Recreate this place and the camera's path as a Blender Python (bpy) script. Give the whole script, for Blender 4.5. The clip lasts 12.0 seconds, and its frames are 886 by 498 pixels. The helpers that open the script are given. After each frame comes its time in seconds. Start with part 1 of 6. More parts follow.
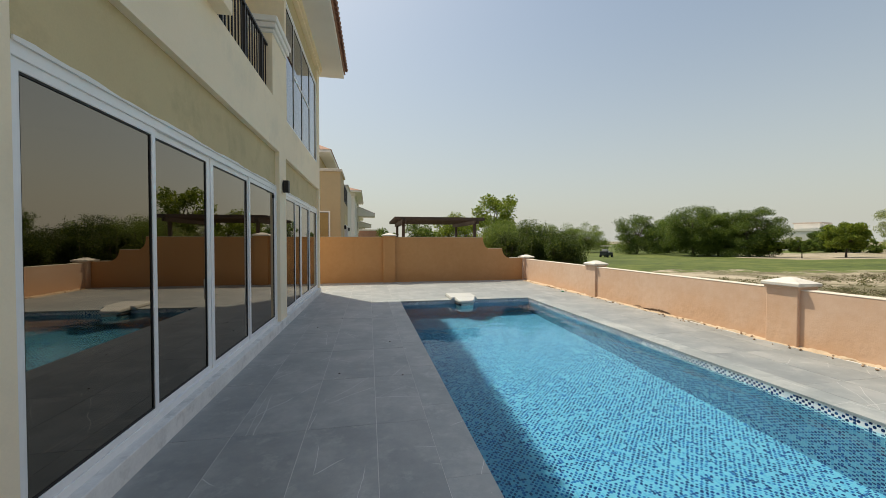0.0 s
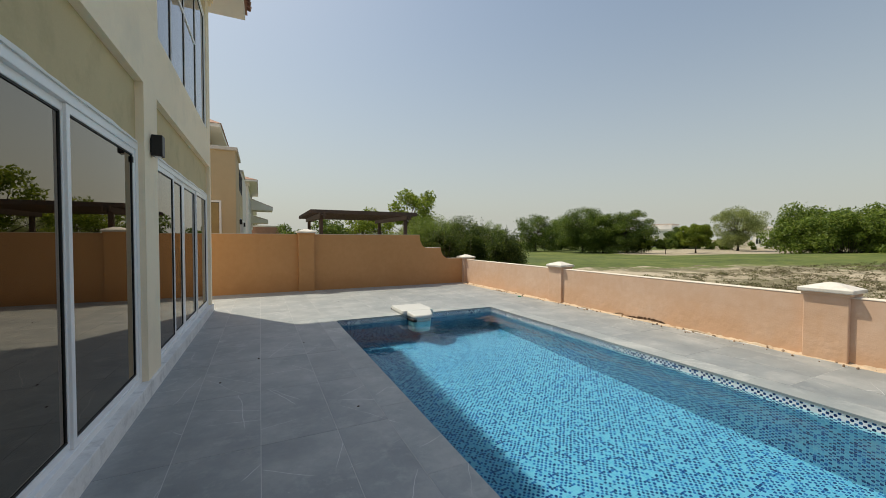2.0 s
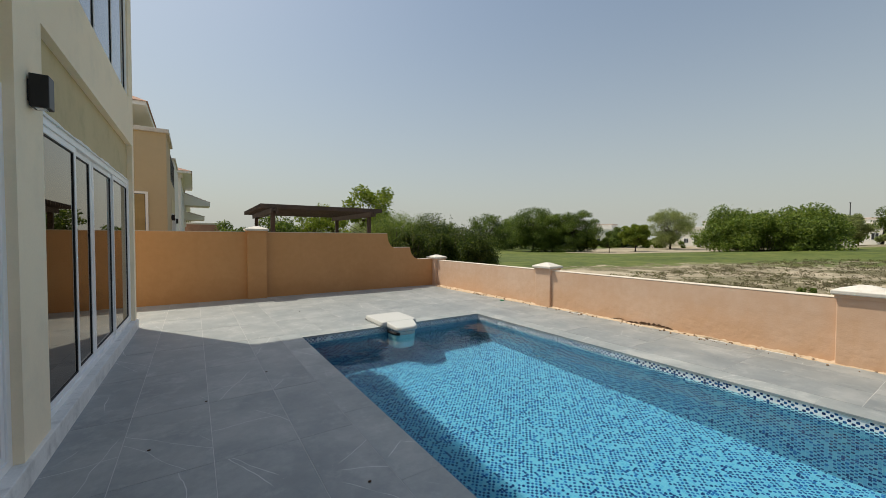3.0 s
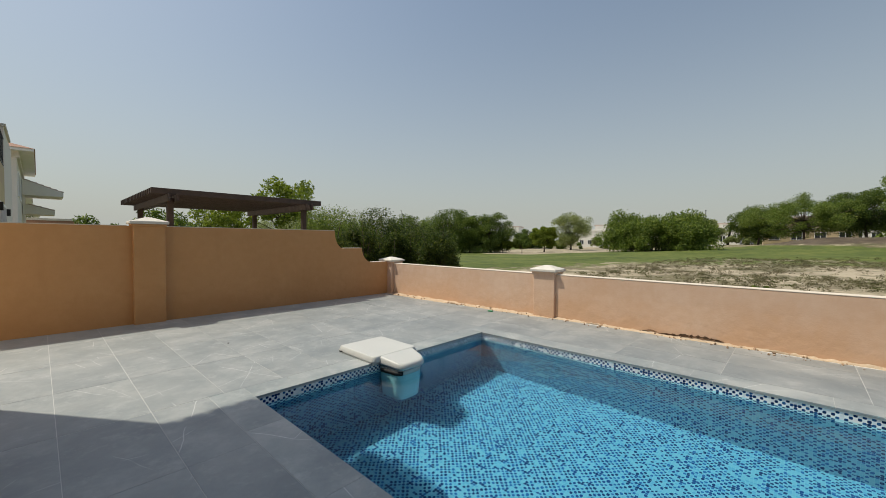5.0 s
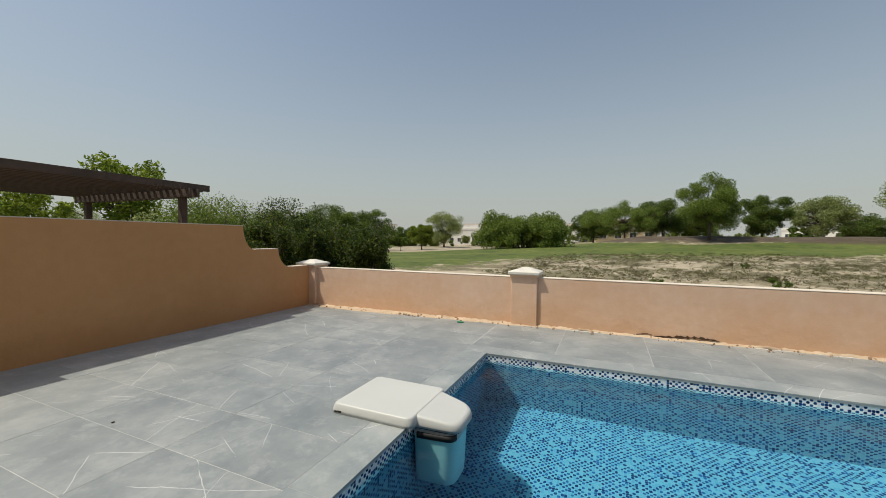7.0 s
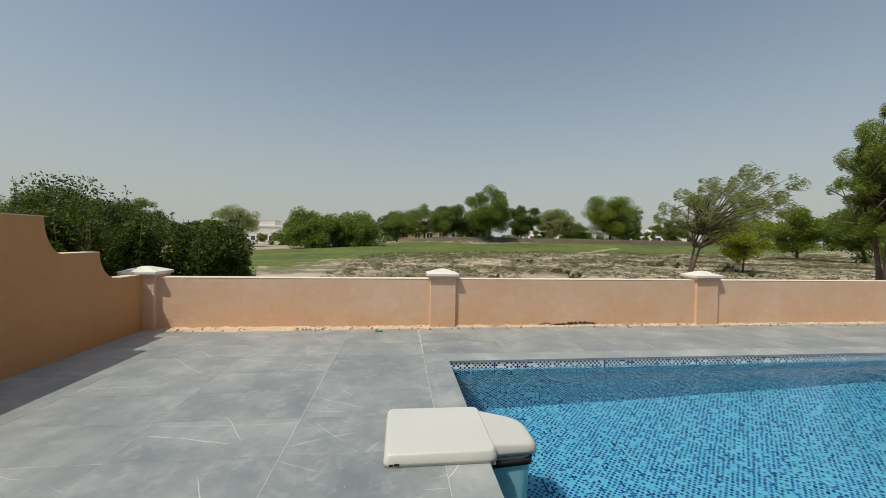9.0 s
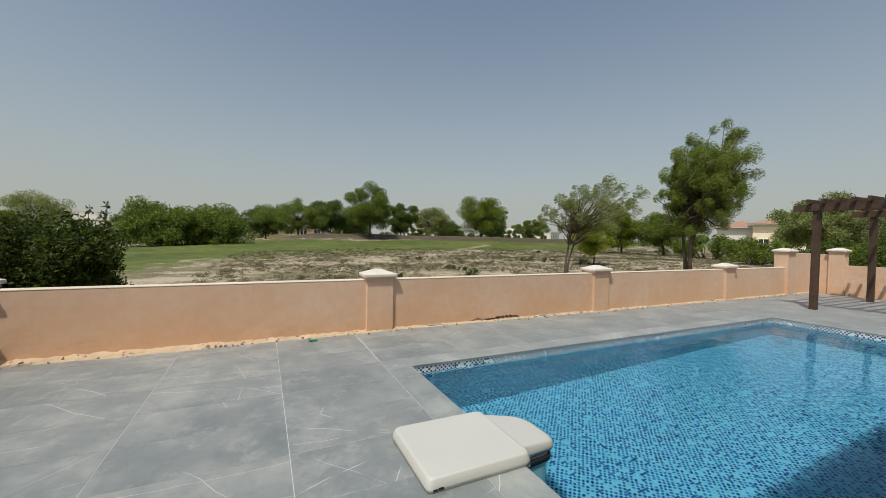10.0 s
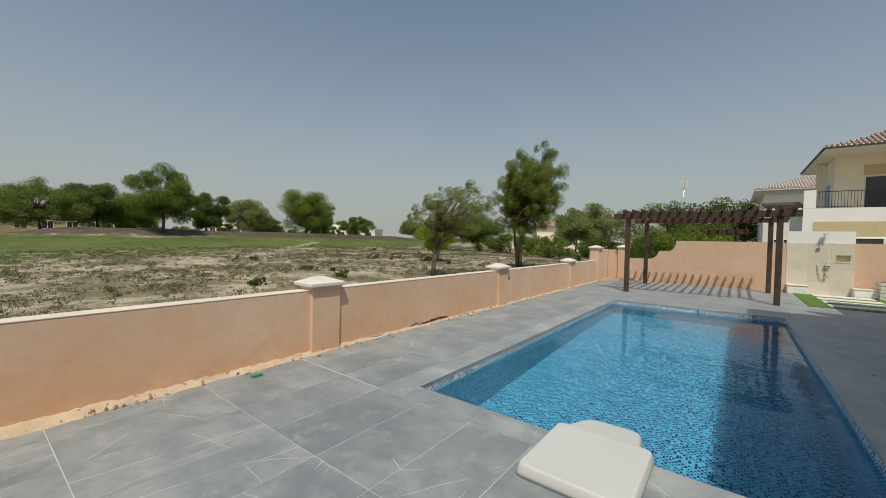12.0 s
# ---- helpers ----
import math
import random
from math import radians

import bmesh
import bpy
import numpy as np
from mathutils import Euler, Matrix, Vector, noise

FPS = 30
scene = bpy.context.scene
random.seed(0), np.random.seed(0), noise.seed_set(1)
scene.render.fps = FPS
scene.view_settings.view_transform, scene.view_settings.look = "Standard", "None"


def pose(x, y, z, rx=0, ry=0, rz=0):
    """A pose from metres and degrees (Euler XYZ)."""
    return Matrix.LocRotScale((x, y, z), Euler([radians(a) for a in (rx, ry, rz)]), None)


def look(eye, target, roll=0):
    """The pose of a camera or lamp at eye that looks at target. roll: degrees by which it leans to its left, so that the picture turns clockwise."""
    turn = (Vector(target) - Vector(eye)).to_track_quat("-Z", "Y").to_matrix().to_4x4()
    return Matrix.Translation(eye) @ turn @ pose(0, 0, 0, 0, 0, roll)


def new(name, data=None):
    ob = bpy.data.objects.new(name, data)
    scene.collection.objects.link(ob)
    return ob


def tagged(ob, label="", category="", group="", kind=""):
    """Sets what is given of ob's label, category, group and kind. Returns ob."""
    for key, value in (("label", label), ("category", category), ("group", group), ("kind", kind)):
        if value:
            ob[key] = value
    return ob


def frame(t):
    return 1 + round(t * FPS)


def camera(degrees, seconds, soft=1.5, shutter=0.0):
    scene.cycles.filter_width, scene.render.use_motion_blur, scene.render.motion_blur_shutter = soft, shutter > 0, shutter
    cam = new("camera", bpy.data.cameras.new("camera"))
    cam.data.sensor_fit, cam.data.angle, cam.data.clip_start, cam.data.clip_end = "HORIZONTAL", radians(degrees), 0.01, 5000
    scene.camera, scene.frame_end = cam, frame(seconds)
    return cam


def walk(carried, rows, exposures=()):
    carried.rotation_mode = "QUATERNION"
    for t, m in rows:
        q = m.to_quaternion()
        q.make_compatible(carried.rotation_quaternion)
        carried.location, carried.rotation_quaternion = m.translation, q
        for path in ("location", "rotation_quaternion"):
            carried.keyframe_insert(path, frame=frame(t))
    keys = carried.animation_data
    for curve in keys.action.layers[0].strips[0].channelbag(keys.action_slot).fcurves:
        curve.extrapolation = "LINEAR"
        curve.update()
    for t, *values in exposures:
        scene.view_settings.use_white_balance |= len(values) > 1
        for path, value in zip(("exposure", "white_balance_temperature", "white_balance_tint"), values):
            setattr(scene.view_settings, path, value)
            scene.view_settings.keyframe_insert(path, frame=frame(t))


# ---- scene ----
cam = camera(99.0, 12.0, soft=0.8)
PATH = [
    (0, (0.016, 0.343, 1.657), (0.401, 2.305, 1.616), 0.0),
    (0.5, (-0.185, 0.921, 1.674), (0.37, 2.842, 1.63), -0.0),
    (1, (-0.344, 1.553, 1.689), (0.326, 3.437, 1.64), -0.0),
    (1.5, (-0.456, 2.177, 1.688), (0.307, 4.026, 1.636), 0.0),
    (2, (-0.52, 2.867, 1.674), (0.351, 4.667, 1.622), 0.1),
    (2.5, (-0.58, 3.531, 1.659), (0.411, 5.267, 1.608), 0.2),
    (3, (-0.638, 4.199, 1.673), (0.463, 5.868, 1.616), 0.2),
    (5, (-0.609, 6.805, 1.59), (0.852, 8.17, 1.543), 0.3),
    (5.5, (-0.582, 7.429, 1.58), (0.985, 8.67, 1.536), 0.3),
    (6, (-0.5, 8.027, 1.589), (1.166, 9.132, 1.541), 0.5),
    (6.5, (-0.458, 8.64, 1.6), (1.299, 9.594, 1.547), 0.4),
    (8.3, (-0.536, 10.69, 1.61), (1.45, 10.92, 1.563), 0.9),
    (8.5, (-0.507, 10.911, 1.611), (1.489, 11.019, 1.566), 0.9),
    (9, (-0.379, 11.441, 1.623), (1.608, 11.213, 1.574), 1.0),
    (9.5, (-0.209, 11.993, 1.636), (1.71, 11.432, 1.59), 0.9),
    (10, (0.121, 12.485, 1.631), (1.927, 11.628, 1.578), 1.1),
    (10.5, (0.504, 12.961, 1.629), (2.164, 11.848, 1.584), 1.1),
    (11, (0.935, 13.331, 1.648), (2.439, 12.014, 1.594), 1.4),
    (11.2, (1.111, 13.478, 1.649), (2.555, 12.095, 1.602), 1.3),
    (11.5, (1.389, 13.683, 1.656), (2.755, 12.222, 1.605), 1.4),
    (12, (1.855, 13.968, 1.664), (3.075, 12.385, 1.613), 1.3),
]
walk(cam, [(t, look(e, g, r)) for t, e, g, r in PATH], [(0.0, 0.25, 7500, 4.0), (3.0, 0.06, 7200, 4.0), (9.5, -0.10, 7020, 4.0), (12.0, -0.23, 6950, 4.0)])

# ---------------------------------------------------------------- sky and sun
SUN_DIR = Vector((0.31, -0.445, -1.0)).normalized()      # the way the sunlight travels
world = bpy.data.worlds.new("sky")
scene.world = world
world.use_nodes = True
wn = world.node_tree
sky = wn.nodes.new("ShaderNodeTexSky")
sky.sky_type = "NISHITA"
sky.sun_disc = False
sky.sun_elevation = math.asin(-SUN_DIR.z)
sky.sun_rotation = math.atan2(-SUN_DIR.x, -SUN_DIR.y)
sky.altitude, sky.air_density, sky.dust_density, sky.ozone_density = 0, 1.0, 2.0, 2.0
# pale summer haze that thickens evenly towards the horizon all round
SKY_STRENGTH = 0.135
axis = wn.nodes.new("ShaderNodeSeparateXYZ")
wn.links.new(wn.nodes.new("ShaderNodeTexCoord").outputs["Generated"], axis.inputs[0])
up = wn.nodes.new("ShaderNodeMath")
up.operation, up.use_clamp = "SUBTRACT", True
up.inputs[0].default_value = 1.0
wn.links.new(axis.outputs[2], up.inputs[1])
thick = wn.nodes.new("ShaderNodeMath")
thick.operation, thick.use_clamp = "POWER", True
thick.inputs[1].default_value = 2.5
wn.links.new(up.outputs[0], thick.inputs[0])
haze = wn.nodes.new("ShaderNodeMix")
haze.data_type = "RGBA"
wn.links.new(thick.outputs[0], haze.inputs[0])
wn.links.new(sky.outputs[0], haze.inputs[6])
haze.inputs[7].default_value = (0.45 / SKY_STRENGTH, 0.472 / SKY_STRENGTH, 0.49 / SKY_STRENGTH, 1)
wn.links.new(haze.outputs[2], wn.nodes["Background"].inputs[0])
wn.nodes["Background"].inputs[1].default_value = SKY_STRENGTH
sun = new("sun", bpy.data.lights.new("sun", "SUN"))
sun.data.energy, sun.data.angle, sun.data.color = 3.5, radians(0.5), (1.0, 0.95, 0.88)
sun.matrix_world = look((0, 0, 40), Vector((0, 0, 40)) + SUN_DIR * 10)


# ---------------------------------------------------------------- materials
def nodes_of(name):
    m = bpy.data.materials.new(name)
    m.use_nodes = True
    nt = m.node_tree
    return m, nt, nt.nodes, nt.links, nt.nodes["Principled BSDF"]


def noise_node(nt, vec, scale, detail=4.0, rough=0.55):
    n = nt.nodes.new("ShaderNodeTexNoise")
    n.inputs["Scale"].default_value = scale
    n.inputs["Detail"].default_value = detail
    n.inputs["Roughness"].default_value = rough
    if vec is not None:
        nt.links.new(vec, n.inputs["Vector"])
    return n.outputs["Fac"]


def math_node(nt, op, a, b=None, c=None, clamp=False):
    n = nt.nodes.new("ShaderNodeMath")
    n.operation, n.use_clamp = op, clamp
    for i, v in enumerate((a, b, c)):
        if v is None:
            continue
        if isinstance(v, (int, float)):
            n.inputs[i].default_value = v
        else:
            nt.links.new(v, n.inputs[i])
    return n.outputs[0]


def mix_node(nt, fac, a, b, blend="MIX"):
    n = nt.nodes.new("ShaderNodeMix")
    n.data_type, n.blend_type = "RGBA", blend
    for i, v in ((0, fac), (6, a), (7, b)):
        if isinstance(v, (int, float)):
            n.inputs[i].default_value = v
        elif isinstance(v, tuple):
            n.inputs[i].default_value = (*v, 1) if len(v) == 3 else v
        else:
            nt.links.new(v, n.inputs[i])
    return n.outputs[2]


def ramp_node(nt, fac, stops, interp="LINEAR"):
    n = nt.nodes.new("ShaderNodeValToRGB")
    n.color_ramp.interpolation = interp
    el = n.color_ramp.elements
    while len(el) < len(stops):
        el.new(0.5)
    for e, (p, c) in zip(el, stops):
        e.position = p
        e.color = (*c, 1) if isinstance(c, tuple) else (c, c, c, 1)
    nt.links.new(fac, n.inputs[0])
    return n.outputs[0]


def bump_node(nt, height, strength, dist, bsdf):
    n = nt.nodes.new("ShaderNodeBump")
    n.inputs["Strength"].default_value, n.inputs["Distance"].default_value = strength, dist
    nt.links.new(height, n.inputs["Height"])
    nt.links.new(n.outputs[0], bsdf.inputs["Normal"])


def coords(nt, kind="Object"):
    return nt.nodes.new("ShaderNodeTexCoord").outputs[kind]


def world_pos(nt):
    return nt.nodes.new("ShaderNodeNewGeometry").outputs["Position"]


def surface(name, base, rough=0.7, var=0.12, big=0.6, fine=40.0, bump=0.2, dist=0.004, metal=0.0, stain=None, random_piece=0.0):
    """A plain surface with blotches, grain and relief. stain: a second colour that shows in soft patches."""
    m, nt, nn, ll, b = nodes_of(name)
    pos = world_pos(nt)
    blot = noise_node(nt, pos, big, 5.0, 0.6)
    grain = noise_node(nt, pos, fine, 3.0, 0.6)
    amount = math_node(nt, "ADD", math_node(nt, "MULTIPLY", blot, 0.7), math_node(nt, "MULTIPLY", grain, 0.3))
    lo = tuple(c * (1 - var) for c in base)
    hi = tuple(min(1, c * (1 + var)) for c in base)
    col = ramp_node(nt, amount, [(0.32, lo), (0.68, hi)])
    if stain:
        patch = ramp_node(nt, noise_node(nt, pos, big * 2.3, 6.0, 0.65), [(0.52, 0.0), (0.75, 1.0)])
        col = mix_node(nt, math_node(nt, "MULTIPLY", patch, 0.6), col, stain)
    if random_piece:
        r = nn.new("ShaderNodeObjectInfo").outputs["Random"]
        k = math_node(nt, "MULTIPLY_ADD", r, random_piece, 1 - random_piece / 2)
        v = nn.new("ShaderNodeCombineColor")
        for i in range(3):
            ll.new(k, v.inputs[i])
        col = mix_node(nt, 1.0, col, v.outputs[0], "MULTIPLY")
    ll.new(col, b.inputs["Base Color"])
    b.inputs["Roughness"].default_value = rough
    b.inputs["Metallic"].default_value = metal
    if bump:
        bump_node(nt, amount, bump, dist, b)
    return m


def stone_tile(name="grey_veined_porcelain", lift=1.0):
    """Blue-grey marble-look porcelain with cloudy patches and thin white veins, each tile different."""
    m, nt, nn, ll, b = nodes_of(name)
    pos = world_pos(nt)
    rnd = nn.new("ShaderNodeObjectInfo").outputs["Random"]
    off = nn.new("ShaderNodeCombineXYZ")
    ll.new(math_node(nt, "MULTIPLY", rnd, 57.0), off.inputs[0])
    ll.new(math_node(nt, "MULTIPLY", rnd, 91.0), off.inputs[1])
    ll.new(math_node(nt, "MULTIPLY", rnd, 33.0), off.inputs[2])
    add = nn.new("ShaderNodeVectorMath")
    ll.new(pos, add.inputs[0])
    ll.new(off.outputs[0], add.inputs[1])
    v = add.outputs[0]
    cloud = noise_node(nt, v, 1.5, 7.0, 0.58)
    fine = noise_node(nt, v, 11.0, 6.0, 0.68)
    mixv = math_node(nt, "ADD", math_node(nt, "MULTIPLY", cloud, 0.72), math_node(nt, "MULTIPLY", fine, 0.28))
    col = ramp_node(nt, mixv, [(0.38, (0.110, 0.136, 0.148)), (0.5, (0.162, 0.188, 0.197)), (0.62, (0.258, 0.275, 0.276))])
    # veins: thin white cracks at an angle of each tile's own, bent here and there, broken off in places
    loc = nn.new("ShaderNodeSeparateXYZ")
    ll.new(coords(nt), loc.inputs[0])
    wob = math_node(nt, "ADD", math_node(nt, "MULTIPLY", math_node(nt, "SUBTRACT", noise_node(nt, v, 2.2, 2.0, 0.5), 0.5), 0.09),
                    math_node(nt, "MULTIPLY", math_node(nt, "SUBTRACT", noise_node(nt, v, 22.0, 3.0, 0.6), 0.5), 0.012))
    vein = None
    for turn, shift, wide in ((37.0, 0.05, 0.0032), (71.0, -0.16, 0.0026), (19.0, 0.22, 0.0020)):
        ang = math_node(nt, "MULTIPLY", rnd, turn)
        u = math_node(nt, "ADD", math_node(nt, "MULTIPLY", math_node(nt, "SUBTRACT", loc.outputs[0], 0.3), math_node(nt, "COSINE", ang)),
                      math_node(nt, "MULTIPLY", math_node(nt, "SUBTRACT", loc.outputs[1], 0.6), math_node(nt, "SINE", ang)))
        line = math_node(nt, "LESS_THAN", math_node(nt, "ABSOLUTE", math_node(nt, "ADD", math_node(nt, "ADD", u, wob), shift)), wide)
        vein = line if vein is None else math_node(nt, "MAXIMUM", vein, line)
    keep = ramp_node(nt, noise_node(nt, v, 1.5, 2.0, 0.5), [(0.50, 0.0), (0.56, 1.0)])
    vein = math_node(nt, "MULTIPLY", math_node(nt, "MULTIPLY", vein, keep), 0.8)
    col = mix_node(nt, vein, col, (0.60, 0.61, 0.60))
    # faint pale scuffs and a little blown sand over the laid floor
    smear = ramp_node(nt, noise_node(nt, v, 4.0, 9.0, 0.74), [(0.53, 0.0), (0.68, 0.55)])
    col = mix_node(nt, smear, col, (0.36, 0.375, 0.372))
    dust = ramp_node(nt, noise_node(nt, pos, 0.8, 7.0, 0.7), [(0.46, 0.0), (0.72, 0.42)])
    col = mix_node(nt, dust, col, (0.38, 0.38, 0.36))
    speck = ramp_node(nt, noise_node(nt, pos, 34.0, 2.0, 0.5), [(0.74, 0.0), (0.77, 0.5)])
    col = mix_node(nt, speck, col, (0.47, 0.47, 0.45))
    if lift != 1.0:
        col = mix_node(nt, 1.0, col, (lift, lift, lift * 0.985), "MULTIPLY")
    ll.new(col, b.inputs["Base Color"])
    ll.new(math_node(nt, "MULTIPLY_ADD", fine, 0.2, 0.50), b.inputs["Roughness"])
    b.inputs["IOR"].default_value, b.inputs["Specular IOR Level"].default_value = 1.75, 1.0
    b.inputs["Sheen Weight"].default_value, b.inputs["Sheen Roughness"].default_value = 0.35, 0.5
    bump_node(nt, fine, 0.05, 0.003, b)
    return m


def mosaic(name, dots, pale=(0.165, 0.322, 0.432), pale_2=(0.120, 0.285, 0.415), joint_col=(0.17, 0.335, 0.435)):
    """29 mm glass mosaic: dark rounded pieces strewn over pale ones, with pale joints."""
    m, nt, nn, ll, b = nodes_of(name)
    pos = world_pos(nt)
    sc = nn.new("ShaderNodeVectorMath")
    sc.operation = "SCALE"
    sc.inputs["Scale"].default_value = 34.0
    ll.new(pos, sc.inputs[0])
    cell = nn.new("ShaderNodeVectorMath")
    cell.operation = "FLOOR"
    ll.new(sc.outputs[0], cell.inputs[0])
    frac = nn.new("ShaderNodeVectorMath")
    frac.operation = "FRACTION"
    ll.new(sc.outputs[0], frac.inputs[0])
    wnz = nn.new("ShaderNodeTexWhiteNoise")
    wnz.noise_dimensions = "3D"
    ll.new(cell.outputs[0], wnz.inputs["Vector"])
    # dark pieces sit only on every other cell, so that each stands alone like a dot
    cs = nn.new("ShaderNodeSeparateXYZ")
    ll.new(cell.outputs[0], cs.inputs[0])
    total = math_node(nt, "ADD", math_node(nt, "ADD", cs.outputs[0], cs.outputs[1]), cs.outputs[2])
    odd = math_node(nt, "GREATER_THAN", math_node(nt, "FLOORED_MODULO", math_node(nt, "ADD", total, 0.5), 2.0), 1.0)
    dot = math_node(nt, "MULTIPLY", odd, math_node(nt, "LESS_THAN", wnz.outputs["Value"], dots))
    stray = math_node(nt, "GREATER_THAN", wnz.outputs["Value"], 0.94)
    dot = math_node(nt, "MAXIMUM", dot, stray)
    tone = nn.new("ShaderNodeSeparateColor")
    ll.new(wnz.outputs["Color"], tone.inputs[0])
    light = ramp_node(nt, tone.outputs[1], [(0.0, pale), (0.6, pale_2)], "CONSTANT")
    dark = ramp_node(nt, tone.outputs[2], [(0.0, (0.005, 0.024, 0.10)), (0.35, (0.008, 0.045, 0.16)), (0.72, (0.018, 0.095, 0.25))], "CONSTANT")
    sep = nn.new("ShaderNodeSeparateXYZ")
    ll.new(frac.outputs[0], sep.inputs[0])
    gap, round_off = None, None
    face = nn.new("ShaderNodeSeparateXYZ")
    ll.new(nn.new("ShaderNodeNewGeometry").outputs["True Normal"], face.inputs[0])
    for i in range(3):
        inplane = math_node(nt, "SUBTRACT", 1.0, math_node(nt, "ABSOLUTE", face.outputs[i]))
        d = math_node(nt, "MULTIPLY", inplane, math_node(nt, "ABSOLUTE", math_node(nt, "SUBTRACT", sep.outputs[i], 0.5)))
        q = math_node(nt, "POWER", d, 3.0)
        gap = d if gap is None else math_node(nt, "MAXIMUM", gap, d)
        round_off = q if round_off is None else math_node(nt, "ADD", round_off, q)
    joint = math_node(nt, "GREATER_THAN", gap, 0.45)
    dot = math_node(nt, "MULTIPLY", dot, math_node(nt, "LESS_THAN", round_off, 0.112))
    col = mix_node(nt, dot, mix_node(nt, joint, light, joint_col), dark)
    ll.new(col, b.inputs["Base Color"])
    ll.new(math_node(nt, "MULTIPLY_ADD", joint, 0.5, 0.15), b.inputs["Roughness"])
    bump_node(nt, math_node(nt, "SUBTRACT", 1.0, joint), 0.4, 0.002, b)
    return m


def water_material():
    m, nt, nn, ll, b = nodes_of("clear_pool_water")
    b.inputs["Base Color"].default_value = (0.30, 0.84, 0.98, 1)
    b.inputs["Roughness"].default_value = 0.0
    b.inputs["IOR"].default_value = 1.17
    b.inputs["Transmission Weight"].default_value = 1.0
    pos = world_pos(nt)
    h = math_node(nt, "ADD", noise_node(nt, pos, 2.6, 2.0, 0.5), math_node(nt, "MULTIPLY", noise_node(nt, pos, 8.0, 2.0, 0.5), 0.25))
    bump_node(nt, h, 0.30, 0.02, b)
    return m


def glass_material(name, tint, rough=0.0, ior=1.52):
    m, nt, nn, ll, b = nodes_of(name)
    b.inputs["Base Color"].default_value = (*tint, 1)
    b.inputs["Roughness"].default_value = rough
    b.inputs["IOR"].default_value = ior
    b.inputs["Specular Tint"].default_value = (1.0, 0.87, 0.70, 1) if tint[2] < tint[0] else (1, 1, 1, 1)
    b.inputs["Transmission Weight"].default_value = 1.0
    return m


def foliage(name, dark, light, yellow):
    m, nt, nn, ll, b = nodes_of(name)
    isl = nn.new("ShaderNodeNewGeometry").outputs["Random Per Island"]
    patch = noise_node(nt, world_pos(nt), 0.7, 3.0, 0.6)
    k = math_node(nt, "ADD", math_node(nt, "MULTIPLY", isl, 0.6), math_node(nt, "MULTIPLY", patch, 0.4))
    col = ramp_node(nt, k, [(0.15, dark), (0.55, light), (0.85, yellow)])
    ll.new(col, b.inputs["Base Color"])
    b.inputs["Roughness"].default_value = 0.55
    tr = nn.new("ShaderNodeBsdfTranslucent")
    ll.new(col, tr.inputs["Color"])
    mx = nn.new("ShaderNodeMixShader")
    mx.inputs[0].default_value = 0.5
    ll.new(b.outputs[0], mx.inputs[1])
    ll.new(tr.outputs[0], mx.inputs[2])
    ll.new(mx.outputs[0], nn["Material Output"].inputs["Surface"])
    return m


